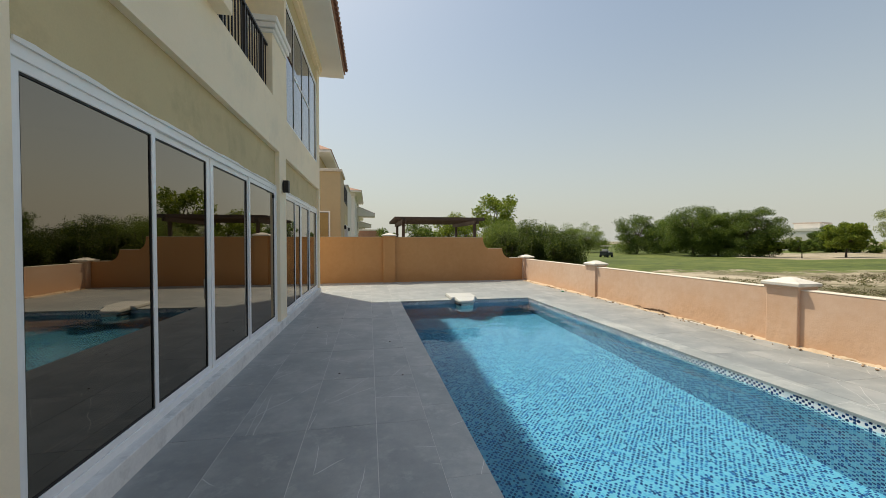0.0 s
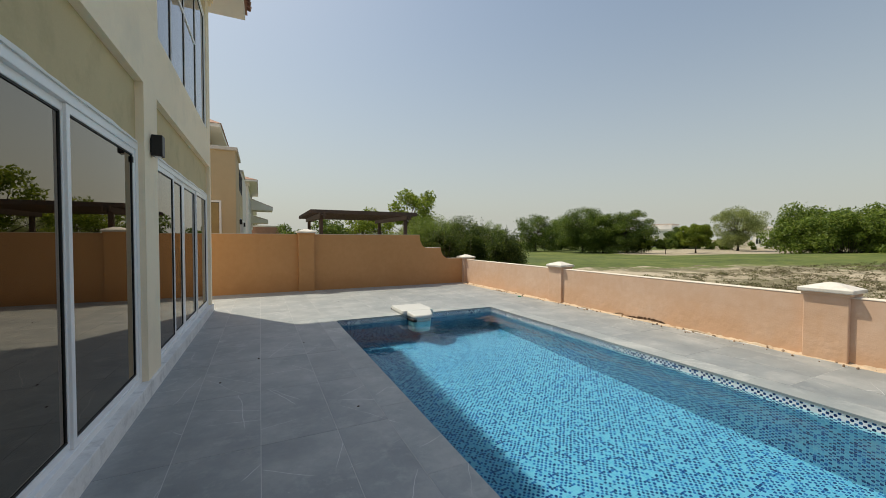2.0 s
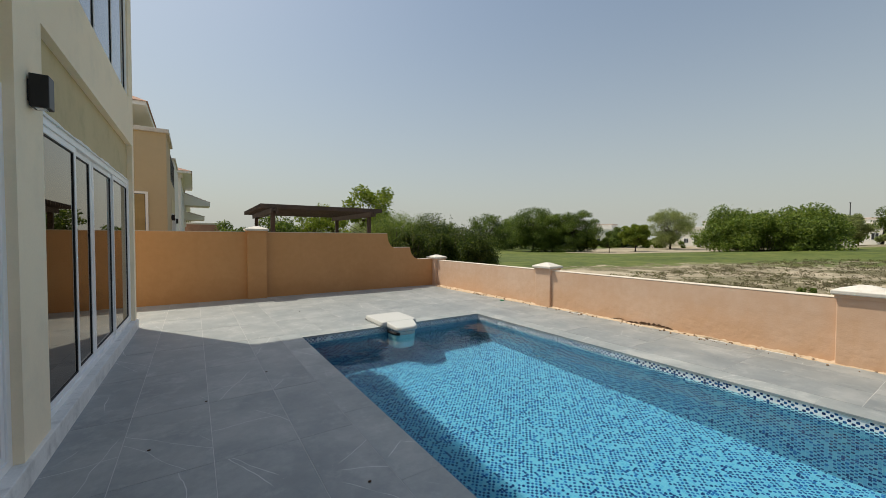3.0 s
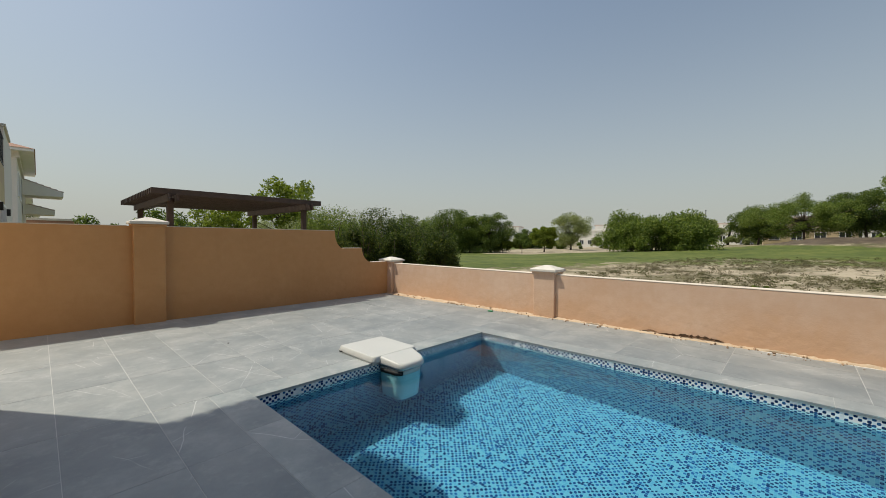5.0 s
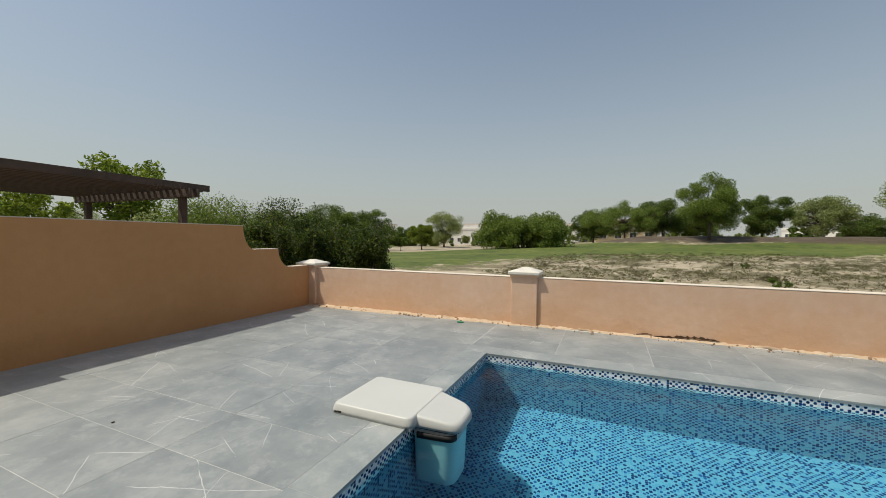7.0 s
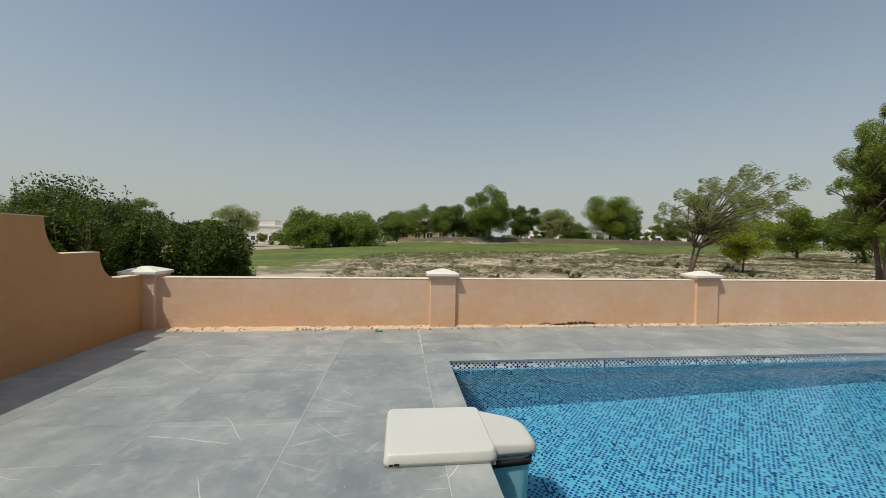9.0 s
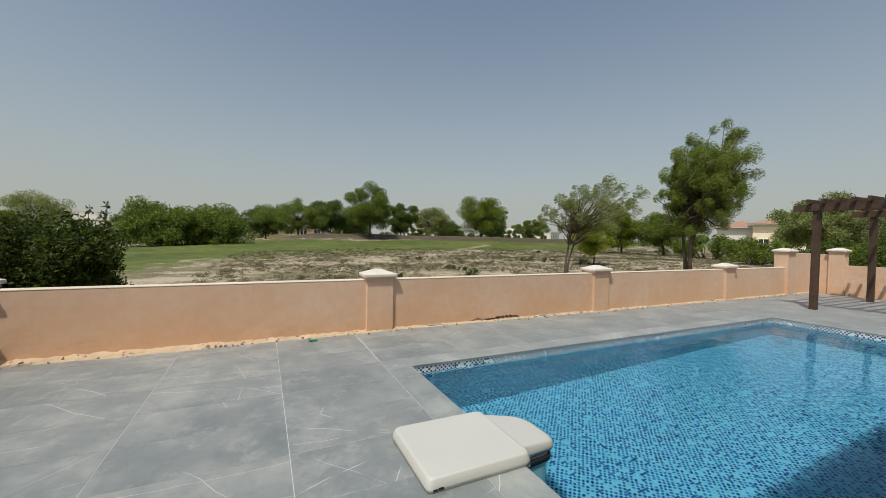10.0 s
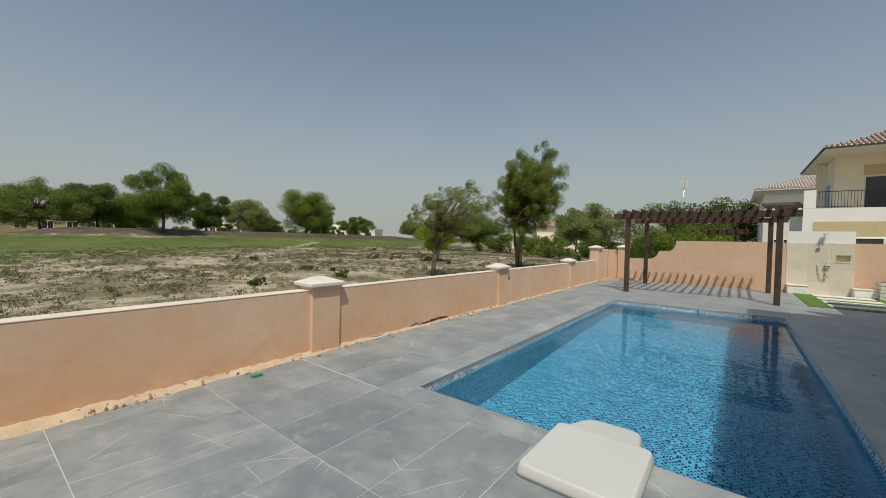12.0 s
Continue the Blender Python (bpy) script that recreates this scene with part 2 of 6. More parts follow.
def ground_material():
    """Dry sand with scrub and litter, mown turf where the attribute 'turf' says so, pale trodden path."""
    m, nt, nn, ll, b = nodes_of("golf_ground")
    pos = world_pos(nt)
    def attr(n):
        a = nn.new("ShaderNodeAttribute")
        a.attribute_name = n
        return a.outputs["Fac"]
    big = noise_node(nt, pos, 0.12, 5.0, 0.65)
    mid = noise_node(nt, pos, 0.9, 6.0, 0.7)
    fine = noise_node(nt, pos, 9.0, 5.0, 0.7)
    k = math_node(nt, "ADD", math_node(nt, "MULTIPLY", mid, 0.6), math_node(nt, "MULTIPLY", fine, 0.4))
    sand = ramp_node(nt, k, [(0.38, (0.095, 0.075, 0.045)), (0.48, (0.235, 0.185, 0.12)), (0.64, (0.46, 0.38, 0.275))])
    dry = ramp_node(nt, k, [(0.38, (0.04, 0.045, 0.014)), (0.52, (0.10, 0.098, 0.035)), (0.64, (0.20, 0.165, 0.075))])
    scrub = math_node(nt, "MULTIPLY", attr("scrub"), ramp_node(nt, math_node(nt, "ADD", mid, math_node(nt, "MULTIPLY", big, 0.5)), [(0.58, 0.0), (0.74, 1.0)]))
    col = mix_node(nt, scrub, sand, dry)
    pale = ramp_node(nt, math_node(nt, "ADD", math_node(nt, "MULTIPLY", noise_node(nt, pos, 0.33, 6.0, 0.7), 0.7), math_node(nt, "MULTIPLY", fine, 0.3)), [(0.48, 0.0), (0.56, 0.85)])
    col = mix_node(nt, pale, col, (0.47, 0.395, 0.29))
    tuft = ramp_node(nt, math_node(nt, "ADD", math_node(nt, "MULTIPLY", noise_node(nt, pos, 3.2, 5.0, 0.75), 0.75), math_node(nt, "MULTIPLY", mid, 0.25)), [(0.56, 0.0), (0.63, 0.8)])
    col = mix_node(nt, tuft, col, ramp_node(nt, noise_node(nt, pos, 0.5, 3.0, 0.6), [(0.4, (0.075, 0.055, 0.03)), (0.6, (0.055, 0.065, 0.018))]))
    turf = ramp_node(nt, math_node(nt, "ADD", math_node(nt, "MULTIPLY", mid, 0.55), math_node(nt, "MULTIPLY", big, 0.45)), [(0.40, (0.046, 0.068, 0.008)), (0.50, (0.084, 0.112, 0.014)), (0.62, (0.145, 0.158, 0.034))])
    tm = math_node(nt, "ADD", attr("turf"), math_node(nt, "MULTIPLY", math_node(nt, "SUBTRACT", mid, 0.5), 1.5))
    tmask = ramp_node(nt, tm, [(0.42, 0.0), (0.58, 1.0)])
    col = mix_node(nt, tmask, col, turf)
    # brown mulch, coloured darker to carry the shade under the far trees
    mulch_shade = ramp_node(nt, math_node(nt, "ADD", attr("mulch_shade"), math_node(nt, "MULTIPLY", math_node(nt, "SUBTRACT", mid, 0.5), 0.9)), [(0.4, 0.0), (0.6, 0.9)])
    col = mix_node(nt, mulch_shade, col, ramp_node(nt, k, [(0.38, (0.038, 0.026, 0.017)), (0.62, (0.10, 0.07, 0.046))]))
    pm = ramp_node(nt, math_node(nt, "ADD", attr("path"), math_node(nt, "MULTIPLY", math_node(nt, "SUBTRACT", fine, 0.5), 0.5)), [(0.4, 0.0), (0.6, 1.0)])
    col = mix_node(nt, math_node(nt, "MULTIPLY", pm, 0.6), col, (0.42, 0.35, 0.26))
    ll.new(col, b.inputs["Base Color"])
    b.inputs["Roughness"].default_value = 0.95
    bump_node(nt, k, 0.6, 0.06, b)
    return m


def render_wall(name, low, high, damp_col, sheen=0.15):
    """Painted render, trowel-rough, with a ragged damp stain and lumpy patching near the foot."""
    m, nt, nn, ll, b = nodes_of(name)
    pos = world_pos(nt)
    blot = noise_node(nt, pos, 0.7, 6.0, 0.6)
    trowel = noise_node(nt, pos, 7.0, 5.0, 0.6)
    grain = noise_node(nt, pos, 70.0, 3.0, 0.6)
    k = math_node(nt, "ADD", math_node(nt, "MULTIPLY", blot, 0.6), math_node(nt, "MULTIPLY", trowel, 0.4))
    col = ramp_node(nt, k, [(0.34, low), (0.66, high)])
    sep = nn.new("ShaderNodeSeparateXYZ")
    ll.new(pos, sep.inputs[0])
    tide = math_node(nt, "ADD", math_node(nt, "MULTIPLY", math_node(nt, "SUBTRACT", blot, 0.5), 1.9), math_node(nt, "MULTIPLY", math_node(nt, "SUBTRACT", trowel, 0.5), 0.35))
    damp = ramp_node(nt, math_node(nt, "ADD", sep.outputs[2], tide), [(0.05, 0.65), (0.35, 0.35), (0.75, 0.0)])
    col = mix_node(nt, damp, col, damp_col)
    # thin rain streaks that run down from the top
    flat = nn.new("ShaderNodeMapping")
    flat.inputs["Scale"].default_value = (5.0, 5.0, 0.35)
    ll.new(pos, flat.inputs["Vector"])
    streak = ramp_node(nt, noise_node(nt, flat.outputs[0], 1.0, 6.0, 0.65), [(0.54, 0.0), (0.72, 0.22)])
    col = mix_node(nt, streak, col, damp_col)
    ll.new(col, b.inputs["Base Color"])
    b.inputs["Roughness"].default_value = 0.9
    b.inputs["Sheen Weight"].default_value, b.inputs["Sheen Roughness"].default_value = sheen, 0.5
    lump = math_node(nt, "MULTIPLY", noise_node(nt, pos, 3.4, 3.0, 0.55), ramp_node(nt, sep.outputs[2], [(0.0, 1.0), (0.55, 0.0)]))
    relief = math_node(nt, "ADD", math_node(nt, "MULTIPLY", lump, 6.0), math_node(nt, "ADD", trowel, math_node(nt, "MULTIPLY", grain, 0.3)))
    bump_node(nt, relief, 0.35, 0.012, b)
    return m


M_TILE = stone_tile()
M_COPING = stone_tile("pale_grey_coping", 1.22)
M_GROUT = surface("pale_grout", (0.60, 0.60, 0.585), 0.9, 0.1, 2.0, 60)
M_MOSAIC = mosaic("blue_mosaic", 0.72)
M_MOSAIC_LINE = mosaic("waterline_mosaic", 0.80, (0.84, 0.86, 0.86), (0.74, 0.79, 0.82), (0.80, 0.81, 0.81))
M_WATER = water_material()
M_COPING_EDGE = surface("grey_joint", (0.5, 0.5, 0.49), 0.8, 0.2, 3, 60)
M_WALL = render_wall("peach_render", (0.62, 0.41, 0.29), (0.70, 0.50, 0.375), (0.62, 0.36, 0.205))
# north wall only: the deep tone of its shaded side is put into the paint
M_WALL_SHADED = render_wall("shaded_peach_render", (0.53, 0.272, 0.112), (0.59, 0.315, 0.14), (0.48, 0.235, 0.09), 0.05)
M_CAP = surface("white_cap_paint", (0.68, 0.645, 0.59), 0.8, 0.09, 2.5, 40, 0.25, stain=(0.50, 0.44, 0.37))
M_WALL_TOP = surface("weathered_wall_top", (0.68, 0.60, 0.51), 0.85, 0.1, 1.5, 40, 0.3, stain=(0.60, 0.47, 0.36))
M_HOUSE = surface("cream_render", (0.94, 0.815, 0.61), 0.85, 0.05, 0.5, 70, 0.3, 0.003, stain=(0.72, 0.65, 0.50))
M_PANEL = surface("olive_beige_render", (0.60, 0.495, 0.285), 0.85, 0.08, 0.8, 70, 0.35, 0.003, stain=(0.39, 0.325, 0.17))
M_WHITE = surface("white_paint", (0.85, 0.84, 0.81), 0.6, 0.04, 1.0, 50, 0.1)
M_FRAME = surface("white_aluminium", (0.91, 0.91, 0.905), 0.35, 0.03, 2.0, 30, 0.03)
M_GASKET = surface("black_rubber", (0.015, 0.015, 0.016), 0.6, 0.2, 4, 60)
M_GLASS = glass_material("tinted_glass", (0.035, 0.025, 0.02), ior=2.9)
M_GLASS_UP = glass_material("blue_grey_glass", (0.30, 0.33, 0.36), ior=2.3)
# near-black colour in place of the gloom of rooms behind glass
M_DARK = surface("unlit_room_black", (0.035, 0.032, 0.03), 0.9, 0.2, 1, 10)
M_SILL = surface("weathered_white_sill", (0.82, 0.81, 0.78), 0.7, 0.12, 3.0, 40, 0.25, stain=(0.42, 0.41, 0.39))
M_IRON = surface("black_iron", (0.018, 0.017, 0.018), 0.45, 0.2, 4, 60, metal=0.3)
M_ROOF = surface("terracotta_tile", (0.34, 0.19, 0.135), 0.85, 0.2, 2.0, 30, 0.3, random_piece=0.3)
M_ROOF_PALE = surface("weathered_pink_tile", (0.50, 0.41, 0.36), 0.85, 0.2, 2.5, 30, 0.3)
M_WOOD = surface("dark_stained_timber", (0.066, 0.036, 0.023), 0.6, 0.35, 5.0, 60, 0.4, stain=(0.10, 0.066, 0.05))
M_WOOD_NB = surface("grey_brown_timber", (0.075, 0.055, 0.045), 0.7, 0.3, 5.0, 60, 0.4)
M_PLASTIC = surface("white_plastic", (0.55, 0.555, 0.54), 0.45, 0.03, 1.5, 80, 0.05)
M_PLASTIC_BLUE = surface("pale_plastic_body", (0.55, 0.70, 0.72), 0.4, 0.05, 2, 60, 0.05)
M_CHROME = surface("chrome", (0.6, 0.6, 0.6), 0.2, 0.05, 3, 60, 0.02, metal=1.0)
M_CREAM_TILE = surface("cream_stone_tile", (0.68, 0.615, 0.515), 0.5, 0.1, 2.5, 30, 0.1, random_piece=0.16)
M_TURF = surface("artificial_turf", (0.075, 0.16, 0.02), 0.9, 0.25, 3.0, 150, 0.6)
M_DIRT = surface("orange_sand_mortar", (0.50, 0.385, 0.275), 0.95, 0.25, 4.0, 40, 0.9, 0.015, stain=(0.52, 0.44, 0.34))
M_RUBBLE = surface("broken_mortar", (0.36, 0.25, 0.165), 0.95, 0.35, 9.0, 60, 0.8, 0.01, stain=(0.55, 0.47, 0.38))
M_BARK = surface("grey_brown_bark", (0.10, 0.075, 0.055), 0.95, 0.3, 6.0, 60, 0.8, 0.01)
M_LEAF = foliage("acacia_leaves", (0.058, 0.10, 0.014), (0.17, 0.245, 0.036), (0.31, 0.36, 0.07))
M_LEAF_DARK = foliage("dark_shrub_leaves", (0.035, 0.065, 0.010), (0.10, 0.16, 0.022), (0.24, 0.285, 0.045))
M_LEAF_SHRUB = foliage("deep_green_shrub_leaves", (0.018, 0.036, 0.006), (0.06, 0.10, 0.012), (0.19, 0.225, 0.03))
M_LEAF_BRIGHT = foliage("bright_green_leaves", (0.085, 0.13, 0.012), (0.2, 0.27, 0.026), (0.33, 0.36, 0.05))
M_LEAF_LIME = foliage("lime_green_leaves", (0.14, 0.20, 0.014), (0.30, 0.37, 0.03), (0.46, 0.48, 0.05))
M_LEAF_GREY = foliage("olive_grey_leaves", (0.12, 0.15, 0.045), (0.28, 0.33, 0.11), (0.46, 0.48, 0.2))
M_LEAF_FEATHER = foliage("feathery_leaves", (0.085, 0.13, 0.02), (0.23, 0.30, 0.05), (0.42, 0.46, 0.11))
M_SCRUB = foliage("dry_scrub", (0.1, 0.09, 0.05), (0.19, 0.165, 0.09), (0.3, 0.26, 0.15))
M_WEED = foliage("olive_weeds", (0.07, 0.075, 0.022), (0.14, 0.145, 0.05), (0.24, 0.225, 0.09))
M_GROUND = ground_material()
M_VILLA = surface("far_white_render", (0.78, 0.745, 0.69), 0.9, 0.06, 0.3, 5, 0.0)
M_VILLA_TAN = surface("far_tan_render", (0.55, 0.44, 0.28), 0.9, 0.06, 0.3, 5, 0.0)
M_WINDOW_FAR = surface("far_window_glass", (0.05, 0.055, 0.06), 0.15, 0.2, 0.5, 5, 0.0)
# amber reflection of the neighbour's window, held as a surface colour
M_AMBER_REFLECTION = surface("amber_reflection", (0.36, 0.25, 0.10), 0.4, 0.15, 2.0, 20, 0.05)
M_GREEN_SCRAP = surface("green_plastic_scrap", (0.03, 0.25, 0.12), 0.5, 0.2, 20, 60)
M_SOIL = surface("dark_hollow", (0.075, 0.042, 0.024), 0.95, 0.3, 8, 60)
M_CART = surface("cart_dark_body", (0.03, 0.035, 0.035), 0.5, 0.2, 3, 20)


# ---------------------------------------------------------------- building helpers
def add_box(bm, x0, x1, y0, y1, z0, z1, bevel=0.0):
    vs = bmesh.ops.create_cube(bm, size=1)["verts"]
    bmesh.ops.transform(bm, verts=vs, matrix=Matrix.LocRotScale(((x0 + x1) / 2, (y0 + y1) / 2, (z0 + z1) / 2), None, (x1 - x0, y1 - y0, z1 - z0)))
    if bevel:
        edges = list({e for v in vs for e in v.link_edges})
        bmesh.ops.bevel(bm, geom=edges, offset=bevel, segments=2, affect="EDGES", profile=0.5)


def add_prism(bm, outline, axis, a, b):
    """Extrude an outline of 2D points along axis 'x', 'y' or 'z' from a to b."""
    def at(p, k):
        return {"x": (k, p[0], p[1]), "y": (p[0], k, p[1]), "z": (p[0], p[1], k)}[axis]
    lo = [bm.verts.new(at(p, a)) for p in outline]
    hi = [bm.verts.new(at(p, b)) for p in outline]
    faces = [bm.faces.new(lo), bm.faces.new(hi)]
    n = len(outline)
    for i in range(n):
        faces.append(bm.faces.new((lo[i], lo[(i + 1) % n], hi[(i + 1) % n], hi[i])))
    bmesh.ops.recalc_face_normals(bm, faces=faces)


def add_tube(bm, pts, radii, sides=8):
    """A tapered tube along points."""
    rings = []
    for i, p in enumerate(pts):
        p = Vector(p)
        d = (Vector(pts[min(i + 1, len(pts) - 1)]) - Vector(pts[max(i - 1, 0)])).normalized()
        u = d.cross(Vector((0.31, 0.2, 0.93))).normalized()
        w = d.cross(u)
        rings.append([bm.verts.new(p + (u * math.cos(2 * math.pi * k / sides) + w * math.sin(2 * math.pi * k / sides)) * radii[i]) for k in range(sides)])
    for r0, r1 in zip(rings, rings[1:]):
        for k in range(sides):
            f = bm.faces.new((r0[k], r0[(k + 1) % sides], r1[(k + 1) % sides], r1[k]))
            f.smooth = True
    bm.faces.new(rings[0][::-1])
    bm.faces.new(rings[-1])


def boxes(*rows, bevel=0.0):
    bm = bmesh.new()
    for r in rows:
        add_box(bm, *r, bevel=bevel)
    return bm


def mesh_of(name, bm, material):
    me = bpy.data.meshes.new(name)
    bm.to_mesh(me)
    bm.free()
    me.materials.append(material)
    return me


def part(name, bm, material, parent, label=""):
    ob = new(name, mesh_of(name, bm, material))
    ob.parent = parent
    return tagged(ob, label)


def structure(name, bm, material, label, category):
    return tagged(new(name, mesh_of(name, bm, material)), label, category, kind="structure")


def thing(name, label, category, m=None, group="", kind=""):
    ob = new(name)
    ob.empty_display_size = 0.2
    if m is not None:
        ob.matrix_basis = m
    return tagged(ob, label, category, group, kind)


# ---------------------------------------------------------------- plan
POOL = (0.87, 4.61, 2.08, 10.76)          # inner edges x0 x1 y0 y1
COPE = (0.54, 4.94, 1.75, 11.09)          # outer edges of the coping
POOL_DEPTH, WATER_Z = 1.12, -0.11
NORTH_Y, SOUTH_Y, EAST_X = 15.75, -5.05, 6.60

# ---------------------------------------------------------------- ground sheet
def smooth(a, b, v):
    k = np.clip((v - a) / (b - a), 0, 1)
    return k * k * (3 - 2 * k)


def turf_edge(y):
    """Where the mown turf begins, counted in x, along y."""
    return np.interp(-y, [-70, -25, -21.5, -19.5, -17.5, -14.2, -8, -2, 12, 32, 60, 120], [7, 8, 13, 20, 28, 37, 43, 44, 46, 49, 57, 90])


def ground_sheet():
    def axis(lo, hi, fine_lo, fine_hi, step):
        inner = list(np.arange(fine_lo, fine_hi + 0.01, step))
        left, k = [], fine_lo
        d = step
        while k > lo:
            d *= 1.25
            k -= d
            left.append(max(k, lo))
        right, k, d = [], fine_hi, step
        while k < hi:
            d *= 1.25
            k += d
            right.append(min(k, hi))
        return np.array(left[::-1] + inner + right)
    xs, ys = axis(-1500, 2500, -4, 110, 1.0), axis(-2000, 2000, -65, 90, 1.0)
    X, Y = np.meshgrid(xs, ys)
    Z = -0.06 + 0 * X
    Z += 1.1 * smooth(35, 80, X) * smooth(35, 5, Y) - 0.9 * smooth(20, 50, Y) * smooth(12, 40, X)
    Z += 1.3 * np.exp(-((X - 74 - 0.1 * Y) / 7.0) ** 2) * smooth(14, 2, Y) * smooth(-75, -50, Y)
    bumps = np.sin(X * 0.41 + 1.3 * np.sin(Y * 0.23)) * np.sin(Y * 0.37 + 0.8 * np.sin(X * 0.19))
    Z += 0.09 * bumps * smooth(8, 14, X)
    Z += 1.0 * smooth(90, 200, X)
    inside = smooth(-1.9, -0.6, X) * smooth(6.3, 5.2, X) * smooth(-4.6, -3.4, Y) * smooth(15.2, 14.0, Y)
    Z -= 2.2 * inside
    near = turf_edge(Y)
    far = np.interp(-Y, [-110, -80, -60, -50, -40, -25, -15, 0, 30, 60, 120], [170, 150, 66, 58, 59, 65, 72, 65, 68, 92, 150])
    turf = smooth(near - 3.0, near + 3.0, X) * smooth(far + 2.0, far - 2.0, X)
    turf = np.maximum(turf, 0.56 * smooth(near - 13, near - 4, X) * smooth(near + 1, near - 2, X) * smooth(-20, 5, Y))
    scrub = np.clip(0.65 + 0.35 * smooth(20, 45, X), 0, 1)
    trail = np.full(X.shape, 1e9)
    pts = [(12, 22), (20, 13), (25, 8.5), (28.5, 5), (33, -0.5), (47, -12.5), (60, -25)]
    for (ax, ay), (bx, by) in zip(pts, pts[1:]):
        k = np.clip(((X - ax) * (bx - ax) + (Y - ay) * (by - ay)) / ((bx - ax) ** 2 + (by - ay) ** 2), 0, 1)
        trail = np.minimum(trail, np.hypot(X - ax - k * (bx - ax), Y - ay - k * (by - ay)))
    edge = np.abs(X - far) + 3.0 * (Y < 22) + 30.0 * (Y < 8)
    path = np.maximum(smooth(1.1, 0.2, trail), smooth(1.6, 0.2, edge))
    path = np.maximum(path, 0.60 * smooth(far - 1, far + 2, X) * smooth(26, 34, Y) * smooth(72, 62, Y))
    # belt of ground along the far trees, mulch and painted tree shade together
    mulch_shade = np.exp(-((X - 77 - 0.1 * Y) / 10.5) ** 4) * smooth(16, 6, Y) * smooth(-75, -50, Y)
    n, m = X.shape
    verts = np.stack([X, Y, Z], -1).reshape(-1, 3)
    idx = np.arange(n * m).reshape(n, m)
    faces = np.stack([idx[:-1, :-1], idx[:-1, 1:], idx[1:, 1:], idx[1:, :-1]], -1).reshape(-1, 4)
    me = bpy.data.meshes.new("ground")
    me.from_pydata(verts.tolist(), [], faces.tolist())
    for key, val in (("turf", turf), ("scrub", scrub), ("path", path), ("mulch_shade", mulch_shade)):
        a = me.attributes.new(key, "FLOAT", "POINT")
        a.data.foreach_set("value", val.reshape(-1).astype(np.float32))
    me.materials.append(M_GROUND)
    for p in me.polygons:
        p.use_smooth = True
    return tagged(new("ground", me), "sandy golf course ground with scrub and mown turf", "ground", kind="structure"), xs, ys, Z


ground, GX, GY, GZ = ground_sheet()


def ground_z(x, y):
    i = int(np.clip(np.searchsorted(GX, x), 1, len(GX) - 1))
    j = int(np.clip(np.searchsorted(GY, y), 1, len(GY) - 1))
    fx = (x - GX[i - 1]) / (GX[i] - GX[i - 1])
    fy = (y - GY[j - 1]) / (GY[j] - GY[j - 1])
    return float(GZ[j - 1, i - 1] * (1 - fx) * (1 - fy) + GZ[j - 1, i] * fx * (1 - fy) + GZ[j, i - 1] * (1 - fx) * fy + GZ[j, i] * fx * fy)


# ---------------------------------------------------------------- deck bed and pool shell
x0, x1, y0, y1 = POOL
deck_bed = structure("floor", boxes(
    (-5.2, x0 - 0.02, -5.05, 15.75, -0.30, -0.0016),
    (x1 + 0.02, 6.60, -5.05, 15.75, -0.30, -0.0016),
    (x0 - 0.02, x1 + 0.02, y1 + 0.02, 15.75, -0.30, -0.0016),
    (x0 - 0.02, x1 + 0.02, -5.05, y0 - 0.02, -0.30, -0.0016)), M_GROUT, "grey veined porcelain tiles laid round the pool", "floor")

pool = thing("swimming_pool", "rectangular swimming pool lined with mixed blue mosaic", "swimming pool", kind="structure")
d = -POOL_DEPTH
part("pool_floor", boxes((x0 - 0.3, x1 + 0.3, y0 - 0.3, y1 + 0.3, d - 0.2, d)), M_MOSAIC, pool)
part("pool_wall", boxes((x0 - 0.2, x0 - 0.0125, y0 - 0.2, y1 + 0.2, d, -0.034)), M_MOSAIC, pool)
part("pool_wall", boxes((x1 + 0.0125, x1 + 0.2, y0 - 0.2, y1 + 0.2, d, -0.034)), M_MOSAIC, pool)
part("pool_wall", boxes((x0 - 0.0125, x1 + 0.0125, y1 + 0.0125, y1 + 0.2, d, -0.034)), M_MOSAIC, pool)
part("pool_wall", boxes((x0 - 0.0125, x1 + 0.0125, y0 - 0.2, y0 - 0.0125, d, -0.034)), M_MOSAIC, pool)
W = 0.010
part("waterline_band", boxes(
    (x0 - 0.1, x0 - W, y0 - 0.1, y1 + 0.1, -0.17, -0.0335), (x1 + W, x1 + 0.1, y0 - 0.1, y1 + 0.1, -0.17, -0.0335),
    (x0 - W, x1 + W, y1 + W, y1 + 0.1, -0.17, -0.0335), (x0 - W, x1 + W, y0 - 0.1, y0 - W, -0.17, -0.0335)), M_MOSAIC_LINE, pool, "navy and white mosaic band at the waterline")
part("coping_joint", boxes(
    (x0 - 0.2, x0 - 0.004, y0 - 0.2, y1 + 0.2, -0.034, -0.0205), (x1 + 0.004, x1 + 0.2, y0 - 0.2, y1 + 0.2, -0.034, -0.0205),
    (x0 - 0.004, x1 + 0.004, y1 + 0.004, y1 + 0.2, -0.034, -0.0205), (x0 - 0.004, x1 + 0.004, y0 - 0.2, y0 - 0.004, -0.034, -0.0205)), M_COPING_EDGE, pool, "dark mortar joint under the coping")


